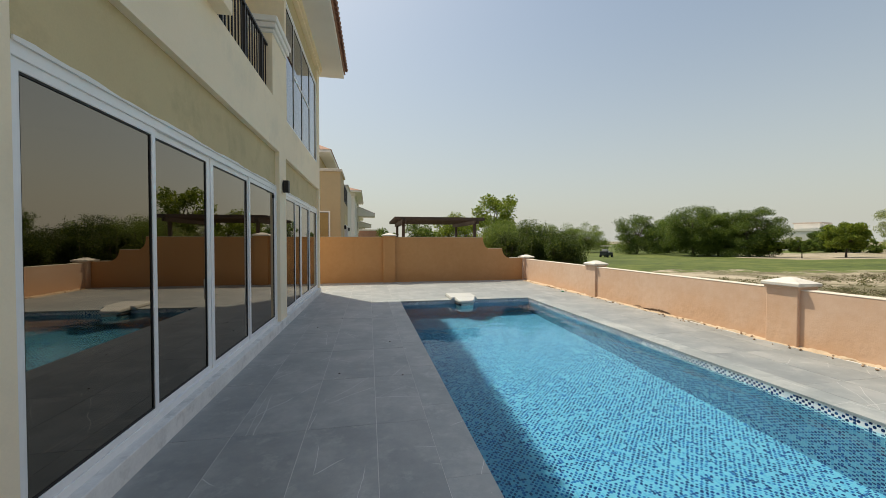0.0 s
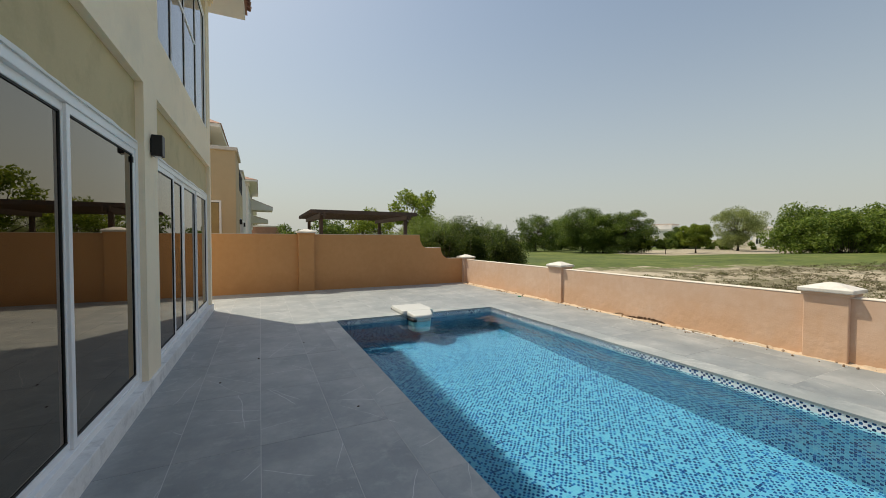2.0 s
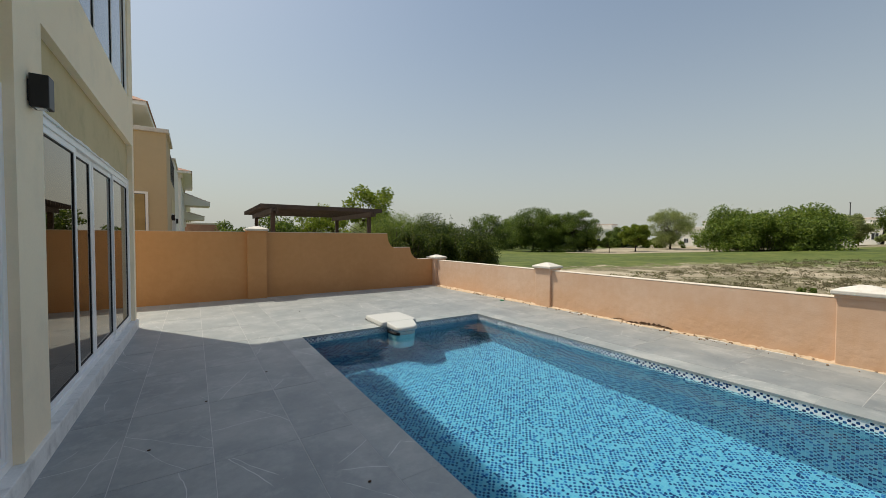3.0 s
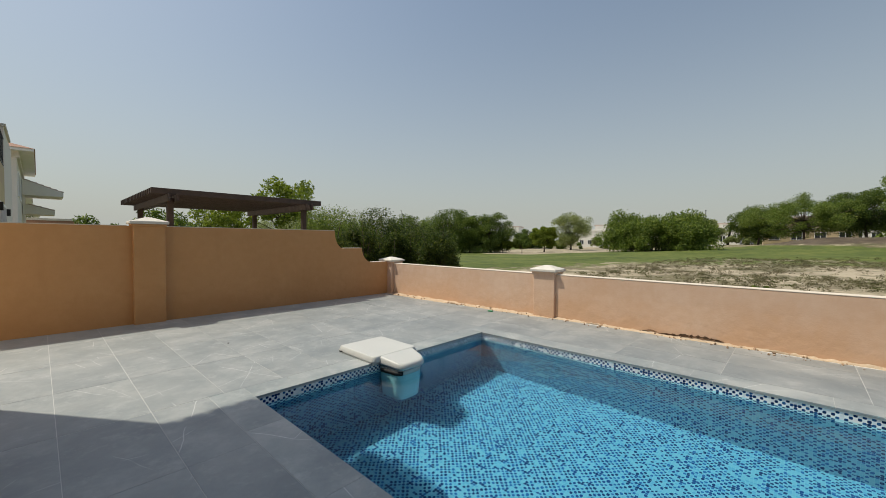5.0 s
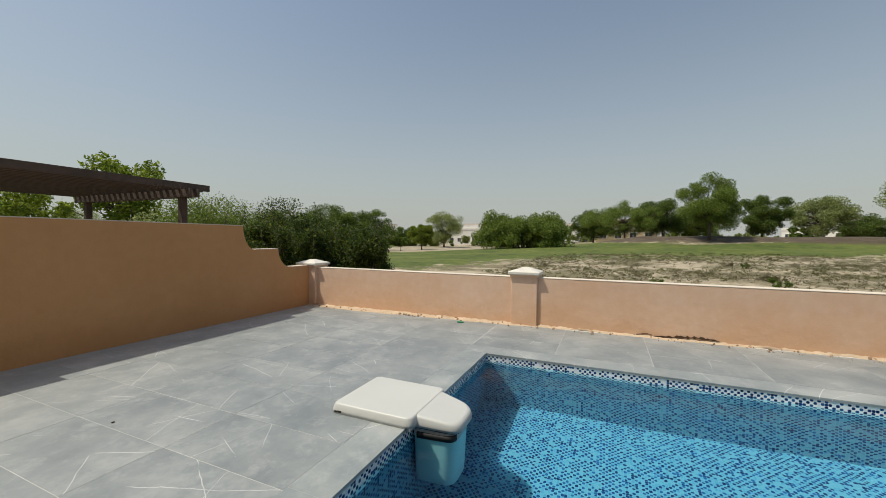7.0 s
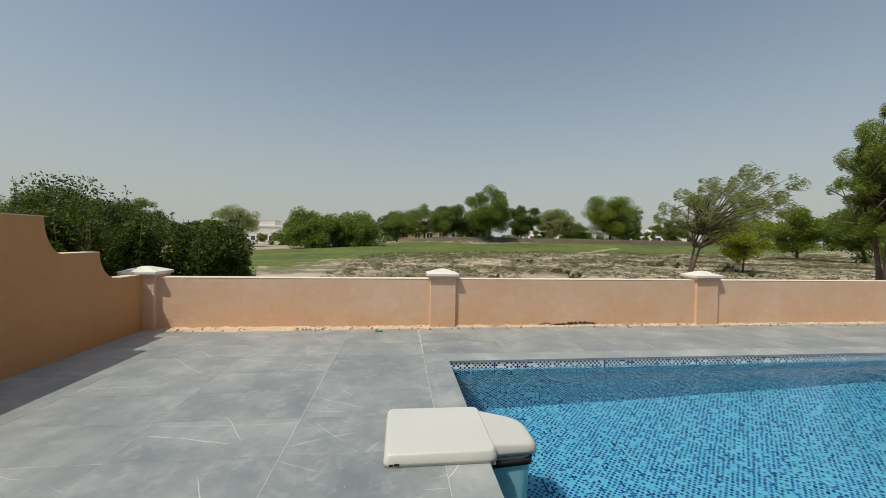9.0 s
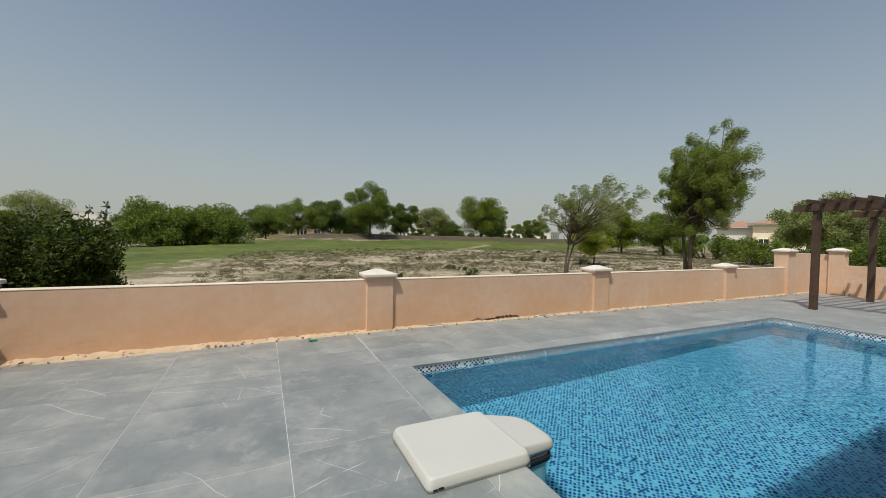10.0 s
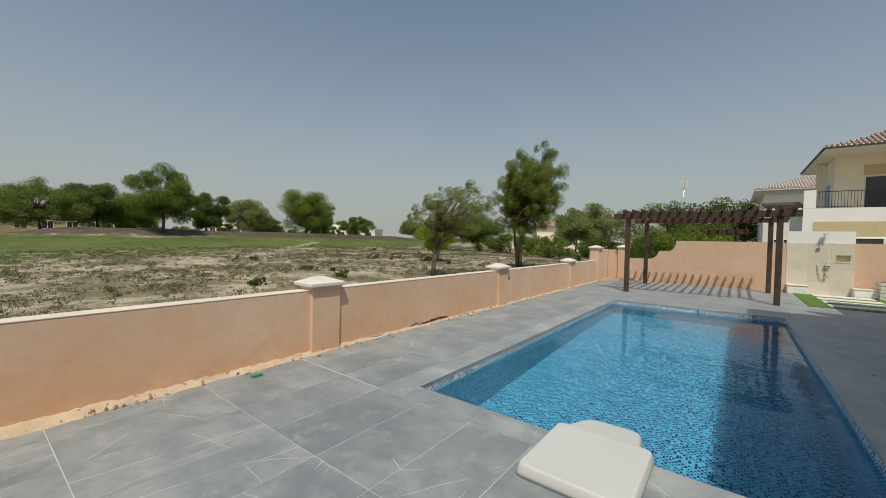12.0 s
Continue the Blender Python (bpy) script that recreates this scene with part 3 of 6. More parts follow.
def water_surface():
    bm = bmesh.new()
    bmesh.ops.create_grid(bm, x_segments=40, y_segments=90, size=0.5)
    for v in bm.verts:
        v.co.x = (x0 + x1) / 2 + v.co.x * (x1 - x0 + 0.02)
        v.co.y = (y0 + y1) / 2 + v.co.y * (y1 - y0 + 0.02)
        v.co.z = WATER_Z
    for f in bm.faces:
        f.smooth = True
    ob = structure("water", bm, M_WATER, "clear still pool water with faint ripples", "water")
    ob.visible_shadow = False
    return ob


water_surface()

# ---------------------------------------------------------------- boundary walls
def cap_mesh(sx, sy, over=0.055, rise=0.075, edge=0.055):
    """A flat-edged pyramid coping stone, its underside at z = 0."""
    bm = bmesh.new()
    hx, hy = sx / 2 + over, sy / 2 + over
    add_box(bm, -hx, hx, -hy, hy, 0, edge, bevel=0.012)
    base = [bm.verts.new((a * (hx - 0.012), b * (hy - 0.012), edge)) for a, b in ((-1, -1), (1, -1), (1, 1), (-1, 1))]
    top = [bm.verts.new((a * 0.05, b * 0.05, edge + rise)) for a, b in ((-1, -1), (1, -1), (1, 1), (-1, 1))]
    for i in range(4):
        bm.faces.new((base[i], base[(i + 1) % 4], top[(i + 1) % 4], top[i]))
    bm.faces.new(top)
    return bm


def pillar(wall, cx, cy, sx, sy, h, z0=0.0, paint=None):
    paint = paint or M_WALL
    bm = bmesh.new()
    add_box(bm, cx - sx / 2, cx + sx / 2, cy - sy / 2, cy + sy / 2, z0, h, bevel=0.012)
    p = part("pillar", bm, paint, wall, "square rendered pillar with a white pyramid cap")
    neck = bmesh.new()
    add_box(neck, cx - sx / 2 - 0.02, cx + sx / 2 + 0.02, cy - sy / 2 - 0.02, cy + sy / 2 + 0.02, h - 0.045, h, bevel=0.006)
    part("neck", neck, paint, p)
    c = part("cap", cap_mesh(sx, sy), M_CAP, p, "white pyramid coping stone")
    c.location = (cx, cy, h)


wall_east = structure("wall_east", boxes(
    (EAST_X, EAST_X + 0.2, -3.6, NORTH_Y + 0.05, -0.3, 0.885), (EAST_X, EAST_X + 0.2, -5.0, -3.6, -0.3, 1.36), bevel=0.01), M_WALL,
    "low peach rendered garden wall along the golf course", "garden wall")
part("wall_top", boxes((EAST_X - 0.004, EAST_X + 0.21, -3.6, NORTH_Y + 0.05, 0.885, 0.900), (EAST_X - 0.004, EAST_X + 0.21, -5.0, -3.6, 1.36, 1.375), bevel=0.006), M_WALL_TOP, wall_east, "white painted wall top")
for cy in (10.63, 5.27, 0.0):
    pillar(wall_east, EAST_X + 0.125, cy, 0.35, 0.48, 0.945, -0.3)
pillar(wall_east, EAST_X + 0.14, NORTH_Y + 0.06, 0.42, 0.50, 0.945, -0.3)
pillar(wall_east, EAST_X + 0.12, -3.45, 0.40, 0.48, 1.42, -0.3)


def scroll(points, steps=8):
    """Outline points in which ('c', x, z) makes a quarter curve that hangs down into the corner."""
    out = []
    for p in points:
        if p[0] != "c":
            out.append(p)
            continue
        px, pz = out[-1]
        _, qx, qz = p
        for i in range(1, steps + 1):
            a = i / steps * math.pi / 2
            out.append((px + (qx - px) * (1 - math.cos(a)), pz + (qz - pz) * math.sin(a)))
    return out


def profile_wall(name, outline, ya, yb, label, paint):
    bm = bmesh.new()
    add_prism(bm, outline, "y", ya, yb)
    return structure(name, bm, paint, label, "garden wall")


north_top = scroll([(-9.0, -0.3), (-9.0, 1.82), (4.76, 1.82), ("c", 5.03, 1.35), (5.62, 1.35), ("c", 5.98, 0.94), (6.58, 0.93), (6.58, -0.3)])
# wall and pillar take the render with the shade in its colour
wall_north = profile_wall("wall_north", north_top, NORTH_Y, NORTH_Y + 0.2, "tall rendered wall in a shaded orange-brown tone with a curved stepped end", M_WALL_SHADED)
pillar(wall_north, 0.82, NORTH_Y + 0.06, 0.48, 0.34, 1.86, -0.3, M_WALL_SHADED)
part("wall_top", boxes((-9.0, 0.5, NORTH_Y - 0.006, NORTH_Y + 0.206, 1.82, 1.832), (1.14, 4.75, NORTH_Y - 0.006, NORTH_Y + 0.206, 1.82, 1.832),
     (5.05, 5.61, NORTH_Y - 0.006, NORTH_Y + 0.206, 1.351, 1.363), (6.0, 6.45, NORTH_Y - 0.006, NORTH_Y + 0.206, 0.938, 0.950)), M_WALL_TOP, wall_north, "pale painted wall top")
south_top = scroll([(-9.0, -0.3), (-9.0, 1.85), (3.85, 1.83), ("c", 4.12, 1.38), (4.5, 1.37), ("c", 4.95, 1.0), (5.75, 1.0), (5.75, -0.3)])
wall_south = profile_wall("wall_south", south_top, SOUTH_Y - 0.2, SOUTH_Y, "sunlit peach rendered wall with a curved stepped end", M_WALL)
pillar(wall_south, 5.95, SOUTH_Y - 0.08, 0.40, 0.34, 1.46, -0.3)
part("wall_end", boxes((6.15, EAST_X, SOUTH_Y - 0.2, SOUTH_Y, -0.3, 1.36)), M_WALL, wall_south)

# sandy mortar strip between deck and wall, with crumbs and a hollow under the render
def dirt_strip():
    bm = bmesh.new()
    rnd = random.Random(4)
    n = 420
    ys = [-4.9 + i * (NORTH_Y + 4.9) / n for i in range(n + 1)]
    rows = []
    for y in ys:
        wide = 0.07 + 0.16 * float(smooth(9.5, 14.0, y))
        w = 0.03 * math.sin(y * 2.1) + 0.02 * math.sin(y * 7.3 + 1) + rnd.uniform(-0.015, 0.015)
        rows.append([bm.verts.new((6.60 - wide + w, y, -0.004)), bm.verts.new((6.60 - wide * 0.8 + w * 0.8, y, 0.006 + rnd.uniform(-0.003, 0.006))),
                     bm.verts.new((6.60 - wide * 0.4, y, 0.012 + rnd.uniform(-0.008, 0.010))), bm.verts.new((6.61, y, 0.030 + rnd.uniform(-0.016, 0.016)))])
    for r0, r1 in zip(rows, rows[1:]):
        for k in range(3):
            bm.faces.new((r0[k], r0[k + 1], r1[k + 1], r1[k]))
    for f in bm.faces:
        f.smooth = True
    return bm


tagged(structure("mortar_strip", dirt_strip(), M_DIRT, "rough orange sand and mortar strip along the wall foot", "sand strip"), kind="stuff")


def crumbs():
    bm = bmesh.new()
    rnd = random.Random(9)
    for _ in range(420):
        y = rnd.uniform(-4, 15.4)
        x = 6.40 + rnd.uniform(-0.05, 0.17)
        s = rnd.choice((0.004, 0.005, 0.007, 0.010, 0.016, 0.024))
        vs = bmesh.ops.create_icosphere(bm, subdivisions=1, radius=s)["verts"]
        m = Matrix.LocRotScale((min(x, 6.58), y, 0.004 + s * 0.3), Euler((rnd.random() * 3, rnd.random() * 3, 0)), (rnd.uniform(0.7, 1.6), rnd.uniform(0.7, 1.4), 0.6))
        bmesh.ops.transform(bm, verts=vs, matrix=m)
    return bm


tagged(structure("rubble", crumbs(), M_RUBBLE, "loose crumbs of sand mortar on the deck edge", "rubble"), kind="stuff")


def ragged_strip(ya, yb, x, z, h, seed):
    """A ragged dark opening along the wall foot."""
    rnd = random.Random(seed)
    n = 30
    up, dn = [], []
    for i in range(n + 1):
        k = i / n
        y = ya + (yb - ya) * k
        t = h * math.sin(math.pi * k) ** 0.6 * rnd.choice((0.1, 0.25, 0.5, 0.8, 1.0)) + 0.001
        zc = z + 0.018 * math.sin(k * 5) + rnd.uniform(-0.004, 0.004)
        up.append((y, zc + t))
        dn.append((y, zc - t * 0.6))
    bm = bmesh.new()
    add_prism(bm, up + dn[::-1], "x", x - 0.006, x + 0.05)
    return bm


part("crack", ragged_strip(7.60, 8.50, 6.588, 0.040, 0.032, 3), M_SOIL, wall_east, "dark ragged crack where the render has broken off")
part("crack", ragged_strip(8.52, 8.8, 6.592, 0.040, 0.005, 6), M_SOIL, wall_east)


# ---------------------------------------------------------------- the villa
VILLA = pose(-1.53, 13.1, 0, 0, 0, -0.7)      # local X points out of the garden front, local Y runs along it
villa = thing("villa", "two-storey cream rendered villa with white sliding doors", "house", VILLA)
S_END = -13.6                                   # south end of the low wing
part("plinth", boxes((-0.3, 0.03, S_END, 0.03, -0.05, 0.165), bevel=0.008), M_SILL, villa, "weathered white plinth and door sill")
for row in (
    (-0.25, 0, S_END, -10.57, 0.165, 3.3), (-0.25, 0, -5.30, -4.77, 0.165, 3.3), (-0.25, 0, -0.18, 0, 0.165, 3.3),
    (-0.25, 0, S_END, -4.80, 3.3, 4.18), (-0.25, 0, -4.80, 0, 3.3, 4.06),
    (-0.25, 0, -4.80, -4.66, 4.06, 7.25), (-0.25, 0, -0.46, 0, 4.06, 7.25)):
    part("wall", boxes(row), M_HOUSE, villa)
part("wall", boxes((-8.0, -0.25, -0.25, 0, -0.05, 7.25)), M_HOUSE, villa, "plain cream end wall")
part("wall", boxes((-8.0, -7.75, S_END, -0.25, -0.05, 7.25), (-8.0, -0.25, S_END, S_END + 0.25, -0.05, 4.18)), M_HOUSE, villa)
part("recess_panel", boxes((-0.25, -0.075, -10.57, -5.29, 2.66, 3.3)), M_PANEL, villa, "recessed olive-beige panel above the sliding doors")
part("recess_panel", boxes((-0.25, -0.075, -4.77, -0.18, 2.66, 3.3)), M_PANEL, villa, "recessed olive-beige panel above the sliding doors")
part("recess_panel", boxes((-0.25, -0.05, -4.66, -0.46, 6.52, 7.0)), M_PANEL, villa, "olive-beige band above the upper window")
part("moulding", boxes((-0.25, 0.05, -4.82, 0.05, 7.0, 7.1), (-0.25, 0.09, -4.82, 0.09, 7.1, 7.25), bevel=0.012), M_HOUSE, villa, "cream cornice moulding under the eaves")
part("ceiling_slab", boxes((-7.75, -0.25, S_END + 0.25, -0.25, 3.6, 4.0)), M_HOUSE, villa)
part("room_floor", boxes((-7.75, -0.3, S_END + 0.25, -0.25, -0.02, 0.12)), M_DARK, villa, "room floor coloured near-black for an unlit interior")
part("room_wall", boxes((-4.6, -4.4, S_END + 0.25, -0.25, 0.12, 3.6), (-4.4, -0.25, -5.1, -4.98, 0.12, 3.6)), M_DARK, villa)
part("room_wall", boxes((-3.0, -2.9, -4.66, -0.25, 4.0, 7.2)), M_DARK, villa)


def roof(x_in, x_out, s0, s1, z, rise, parent, tile_mat):
    bm = bmesh.new()
    add_box(bm, x_in, x_out, s0, s1, z, z + 0.16, bevel=0.01)
    part("soffit", bm, M_WHITE, parent, "white boxed eaves")
    bm = bmesh.new()
    cx, hw = (x_in + x_out) / 2, (x_out - x_in) / 2
    e = [bm.verts.new(p) for p in ((x_in - 0.05, s0 - 0.05, z + 0.16), (x_out + 0.05, s0 - 0.05, z + 0.16), (x_out + 0.05, s1 + 0.05, z + 0.16), (x_in - 0.05, s1 + 0.05, z + 0.16))]
    ln = s1 - s0
    k = min(hw, ln / 2 * 0.98)
    r = [bm.verts.new((cx, s0 + k, z + 0.16 + rise)), bm.verts.new((cx, s1 - k, z + 0.16 + rise))]
    bm.faces.new((e[0], e[1], r[0]))
    bm.faces.new((e[1], e[2], r[1], r[0]))
    bm.faces.new((e[2], e[3], r[1]))
    bm.faces.new((e[3], e[0], r[0], r[1]))
    bm.faces.new(e[::-1])
    bmesh.ops.recalc_face_normals(bm, faces=bm.faces)
    return part("roof", bm, tile_mat, parent, "hipped roof of clay barrel tiles"), cx, hw, k


def barrel(length, r=0.09):
    bm = bmesh.new()
    n = 6
    a = [bm.verts.new((r * math.cos(math.pi * i / n), 0, r * math.sin(math.pi * i / n))) for i in range(n + 1)]
    b = [bm.verts.new((r * 0.85 * math.cos(math.pi * i / n), length, r * 0.85 * math.sin(math.pi * i / n) + 0.01)) for i in range(n + 1)]
    for i in range(n):
        bm.faces.new((a[i], a[i + 1], b[i + 1], b[i])).smooth = True
    bm.faces.new(a[::-1])
    bm.faces.new(b)
    return bm


vr, _, _, _ = roof(-8.7, 0.72, -8.75, 0.82, 7.25, 1.9, villa, M_ROOF)
eave_tile = mesh_of("tile", barrel(0.42), M_ROOF)
slope = math.degrees(math.atan2(1.9, 4.71))
for i in range(44):
    t = new("tile", eave_tile)
    t.parent = vr
    t.matrix_basis = pose(0.84, -8.68 + i * 0.215, 7.40, 0, 0, 90) @ pose(0, 0, 0, slope, 0, 0)
for i in range(40):
    t = new("tile", eave_tile)
    t.parent = vr
    t.matrix_basis = pose(0.62 - i * 0.215, 0.94, 7.40, 0, 0, 180) @ pose(0, 0, 0, slope, 0, 0)


def add_ring(bm, xa, xb, s0, s1, z0, z1, left, right, low, high, bevel=0.004):
    """A rectangular frame as one closed piece: left and right stiles, low and high rails."""
    loops = []
    for x in (xa, xb):
        loops.append([bm.verts.new((x, s, z)) for s, z in ((s0, z0), (s1, z0), (s1, z1), (s0, z1))])
        loops.append([bm.verts.new((x, s, z)) for s, z in ((s0 + left, z0 + low), (s1 - right, z0 + low), (s1 - right, z1 - high), (s0 + left, z1 - high))])
    faces = []
    for a, b in ((0, 1), (2, 3), (0, 2), (1, 3)):
        for i in range(4):
            j = (i + 1) % 4
            faces.append(bm.faces.new((loops[a][i], loops[a][j], loops[b][j], loops[b][i])))
    bmesh.ops.recalc_face_normals(bm, faces=faces)
    edges = list({e for f in faces for e in f.edges if e.calc_face_angle(0) > 0.5})
    bmesh.ops.bevel(bm, geom=edges, offset=bevel, segments=2, affect="EDGES", profile=0.5)


def framed(parent, name, label, s0, s1, z0, z1, splits, depths, frame_w, glass, outer_x=-0.055, stile=0.055, transoms=(), meet=()):
    """A window or sliding door between s0 and s1: an outer frame, and in each bay a leaf with stiles, gasket and pane."""
    bm = bmesh.new()
    add_ring(bm, outer_x - 0.12, outer_x, s0, s1, z0, z1, frame_w, frame_w, frame_w * 0.8, frame_w)
    unit = part(name, bm, M_FRAME, parent, label)
    edges = [s0 + frame_w] + list(splits) + [s1 - frame_w]
    for i, (a, b) in enumerate(zip(edges, edges[1:])):
        x = outer_x - 0.012 - depths[i]
        lo, hi = z0 + frame_w * 0.8, z1 - frame_w
        a2, b2 = a - (0.02 if i else 0), b + (0.02 if i < len(edges) - 2 else 0)
        wa = wb = stile
        if i - 1 in meet:
            a2, wa = a + 0.009, 0.082
        if i in meet:
            b2, wb = b - 0.009, 0.082
        bm = bmesh.new()
        add_ring(bm, x - 0.035, x, a2, b2, lo, hi, wa, wb, stile, stile * 1.1)
        for tz in (transoms[i] if transoms else ()):
            add_box(bm, x - 0.034, x - 0.001, a2 + wa - 0.006, b2 - wb + 0.006, tz - 0.025, tz + 0.025, bevel=0.004)
        part("leaf", bm, M_FRAME, unit)
        g = 0.012
        ia, ib, ja, jb = a2 + wa, b2 - wb, lo + stile, hi - stile * 1.1
        part("gasket", boxes((x - 0.03, x - 0.008, ia, ia + g, ja, jb), (x - 0.03, x - 0.008, ib - g, ib, ja, jb),
                             (x - 0.03, x - 0.008, ia + g, ib - g, ja, ja + g), (x - 0.03, x - 0.008, ia + g, ib - g, jb - g, jb)), M_GASKET, unit, "black rubber gasket")
        pane = part("pane", boxes((x - 0.024, x - 0.016, ia + g, ib - g, ja + g, jb - g)), glass, unit, "dark tinted glass pane")
        pane.visible_shadow = False
    return unit


door = framed(villa, "sliding_door", "white aluminium sliding door with dark tinted panes", -10.57, -5.29, 0.165, 2.66,
              (-9.235, -8.105, -6.81), (0.0, 0.02, 0.02, 0.0), 0.075, M_GLASS, meet=(1,))
part("handle", boxes((-0.072, -0.06, -8.158, -8.142, 1.02, 1.24), bevel=0.004), M_FRAME, door, "white pull handle")
part("latch", boxes((-0.08, -0.066, -5.44, -5.405, 2.44, 2.50), bevel=0.003), M_GASKET, door, "small black stop")
framed(villa, "sliding_door", "white aluminium sliding door with dark tinted panes", -4.77, -0.18, 0.165, 2.66,
       (-3.55, -2.75, -1.55), (0.0, 0.02, 0.02, 0.0), 0.07, M_GLASS, meet=(1,))
framed(villa, "upper_window", "tall white framed upper window", -4.66, -0.46, 4.06, 6.52, (-3.75, -2.75, -1.65), (0.0, 0.0, 0.0, 0.0), 0.05, M_GLASS_UP,
       outer_x=-0.02, stile=0.035, transoms=((), (5.35,), (5.35,), ()))


def lumpy_fillet(s0, s1, z, seed):
    """A hand-run bead of white filler along the head of a door frame."""
    rnd = random.Random(seed)
    n = 44
    top, bot = [], []
    for i in range(n + 1):
        s = s0 + (s1 - s0) * i / n
        top.append((s, z + 0.016 + 0.007 * math.sin(i * 0.55) + 0.004 * math.sin(i * 1.7) + rnd.uniform(-0.002, 0.003)))
        bot.append((s, z - 0.006))
    bm = bmesh.new()
    add_prism(bm, top + bot[::-1], "x", -0.052, -0.04)
    return bm


part("filler_bead", lumpy_fillet(-10.5, -5.37, 2.66, 2), M_WHITE, villa, "uneven bead of white filler over the door frame")
part("filler_bead", lumpy_fillet(-4.73, -0.28, 2.66, 8), M_WHITE, villa)

# balcony above the wide door
def post(s0, s1, base_ledge):
    rows = [(-0.36, 0.0, s0, s1, 4.18, 5.30)]
    if base_ledge:
        rows.append((-0.40, 0.16, s0 - 0.05, s1 + 0.06, 4.18, 4.34))
    p = part("balcony_post", boxes(*rows, bevel=0.008), M_HOUSE, villa, "square cream balcony post")
    part("moulding", boxes((-0.38, 0.03, s0 - 0.03, s1 + 0.03, 5.24, 5.31), (-0.41, 0.07, s0 - 0.07, s1 + 0.07, 5.31, 5.40), (-0.44, 0.10, s0 - 0.10, s1 + 0.10, 5.40, 5.50), bevel=0.014), M_WHITE, p, "stepped white cap moulding")


post(-5.72, -4.80, False)
post(-9.45, -8.15, True)
part("balcony_floor", boxes((-2.4, -0.25, -9.45, -4.80, 4.0, 4.17)), M_WHITE, villa)
part("balcony_wall", boxes((-2.6, -2.4, -9.45, -4.80, 4.17, 7.25), (-2.4, -0.25, -4.80, -4.68, 4.17, 7.25)), M_HOUSE, villa)
part("balcony_wall", boxes((-7.75, -0.25, -9.6, -9.45, 4.17, 7.25)), M_HOUSE, villa)
balcony = part("railing", boxes((-0.125, -0.075, -8.15, -5.72, 5.02, 5.06), (-0.115, -0.085, -8.15, -5.72, 4.27, 4.30), bevel=0.004), M_IRON, villa, "black iron balcony railing with upright bars")
for i in range(20):
    s = -8.06 + i * 0.12
    w = 0.02 if i % 7 == 3 else 0.009
    part("bar", boxes((-0.1 - w, -0.1 + w, s - w, s + w, 4.18, 5.03)), M_IRON, balcony)
part("curtain_door", boxes((-2.40, -2.36, -8.2, -6.2, 4.17, 6.5), bevel=0.01), M_WINDOW_FAR, villa, "dark glazed balcony door")


def wall_lamp(m, label="black square up-and-down wall lamp"):
    lamp = thing("wall_lamp", label, "wall lamp", m, group="wall lamps")
    part("backplate", boxes((0.0, 0.012, -0.045, 0.045, -0.075, 0.075), bevel=0.003), M_IRON, lamp)
    part("housing", boxes((0.012, 0.115, -0.06, 0.06, -0.115, 0.115), bevel=0.006), M_IRON, lamp)
    part("lens", boxes((0.035, 0.09, -0.035, 0.035, -0.118, -0.115)), M_FRAME, lamp, "small pale lens")
    return lamp


wall_lamp(VILLA @ pose(0.0, -5.04, 2.70))

# ---------------------------------------------------------------- pergola over the south end of the deck
def pergola(name, label, m, xs, ys, beam_axis, slats, z_beam, z_slat, material, leg=0.14, over=0.45, tails=None):
    """Legs at each x and y; beams along beam_axis on each row of legs; slats across them."""
    p = thing(name, label, "pergola", m)
    for x in xs:
        for y in ys:
            part("leg", boxes((x - leg / 2, x + leg / 2, y - leg / 2, y + leg / 2, 0, z_beam), bevel=0.006), material, p)
    if beam_axis == "x":
        for y in ys:
            for side in ((-1, 1) if y == max(ys) else (1,)):
                c = y + side * (leg / 2 + 0.022)
                part("beam", boxes((min(xs) - over, max(xs) + over, c - 0.022, c + 0.022, z_beam - 0.10, z_beam + 0.08), bevel=0.005), material, p)
        for c in slats:
            part("slat", boxes((c - 0.03, c + 0.03, min(ys) - (tails[0] if tails else over), max(ys) + (tails[1] if tails else over), z_slat - 0.06, z_slat + 0.06), bevel=0.004), material, p)
    else:
        for x in xs:
            for side in (-1, 1):
                c = x + side * (leg / 2 + 0.022)
                part("beam", boxes((c - 0.022, c + 0.022, min(ys) - over, max(ys) + over, z_beam - 0.10, z_beam + 0.08), bevel=0.005), material, p)
        for c in slats:
            part("slat", boxes((min(xs) - over, max(xs) + over, c - 0.03, c + 0.03, z_slat - 0.07, z_slat + 0.07), bevel=0.004), material, p)
    return p


pergola("pergola", "dark-stained timber pergola with open slats on four posts", pose(0, 0, 0), (0.86, 4.80), (-0.34, -3.85), "x",
        [0.55 + i * 0.272 for i in range(17)], 2.62, 2.76, M_WOOD, tails=(0.14, 0.26))
pergola("pergola", "brown timber pergola in the next garden", pose(0, 0, 0), (1.60, 5.03), (18.0, 21.9), "y",
        [17.72 + i * 0.23 for i in range(21)], 2.58, 2.71, M_WOOD_NB, leg=0.13, over=0.42)

pergola("pergola", "dark timber pergola in the southern garden", pose(0, -11.0, 0), (1.75, 3.25), (0.0, 2.2), "x",
        [1.45 + i * 0.35 for i in range(7)], 2.36, 2.46, M_WOOD, leg=0.12, over=0.4)

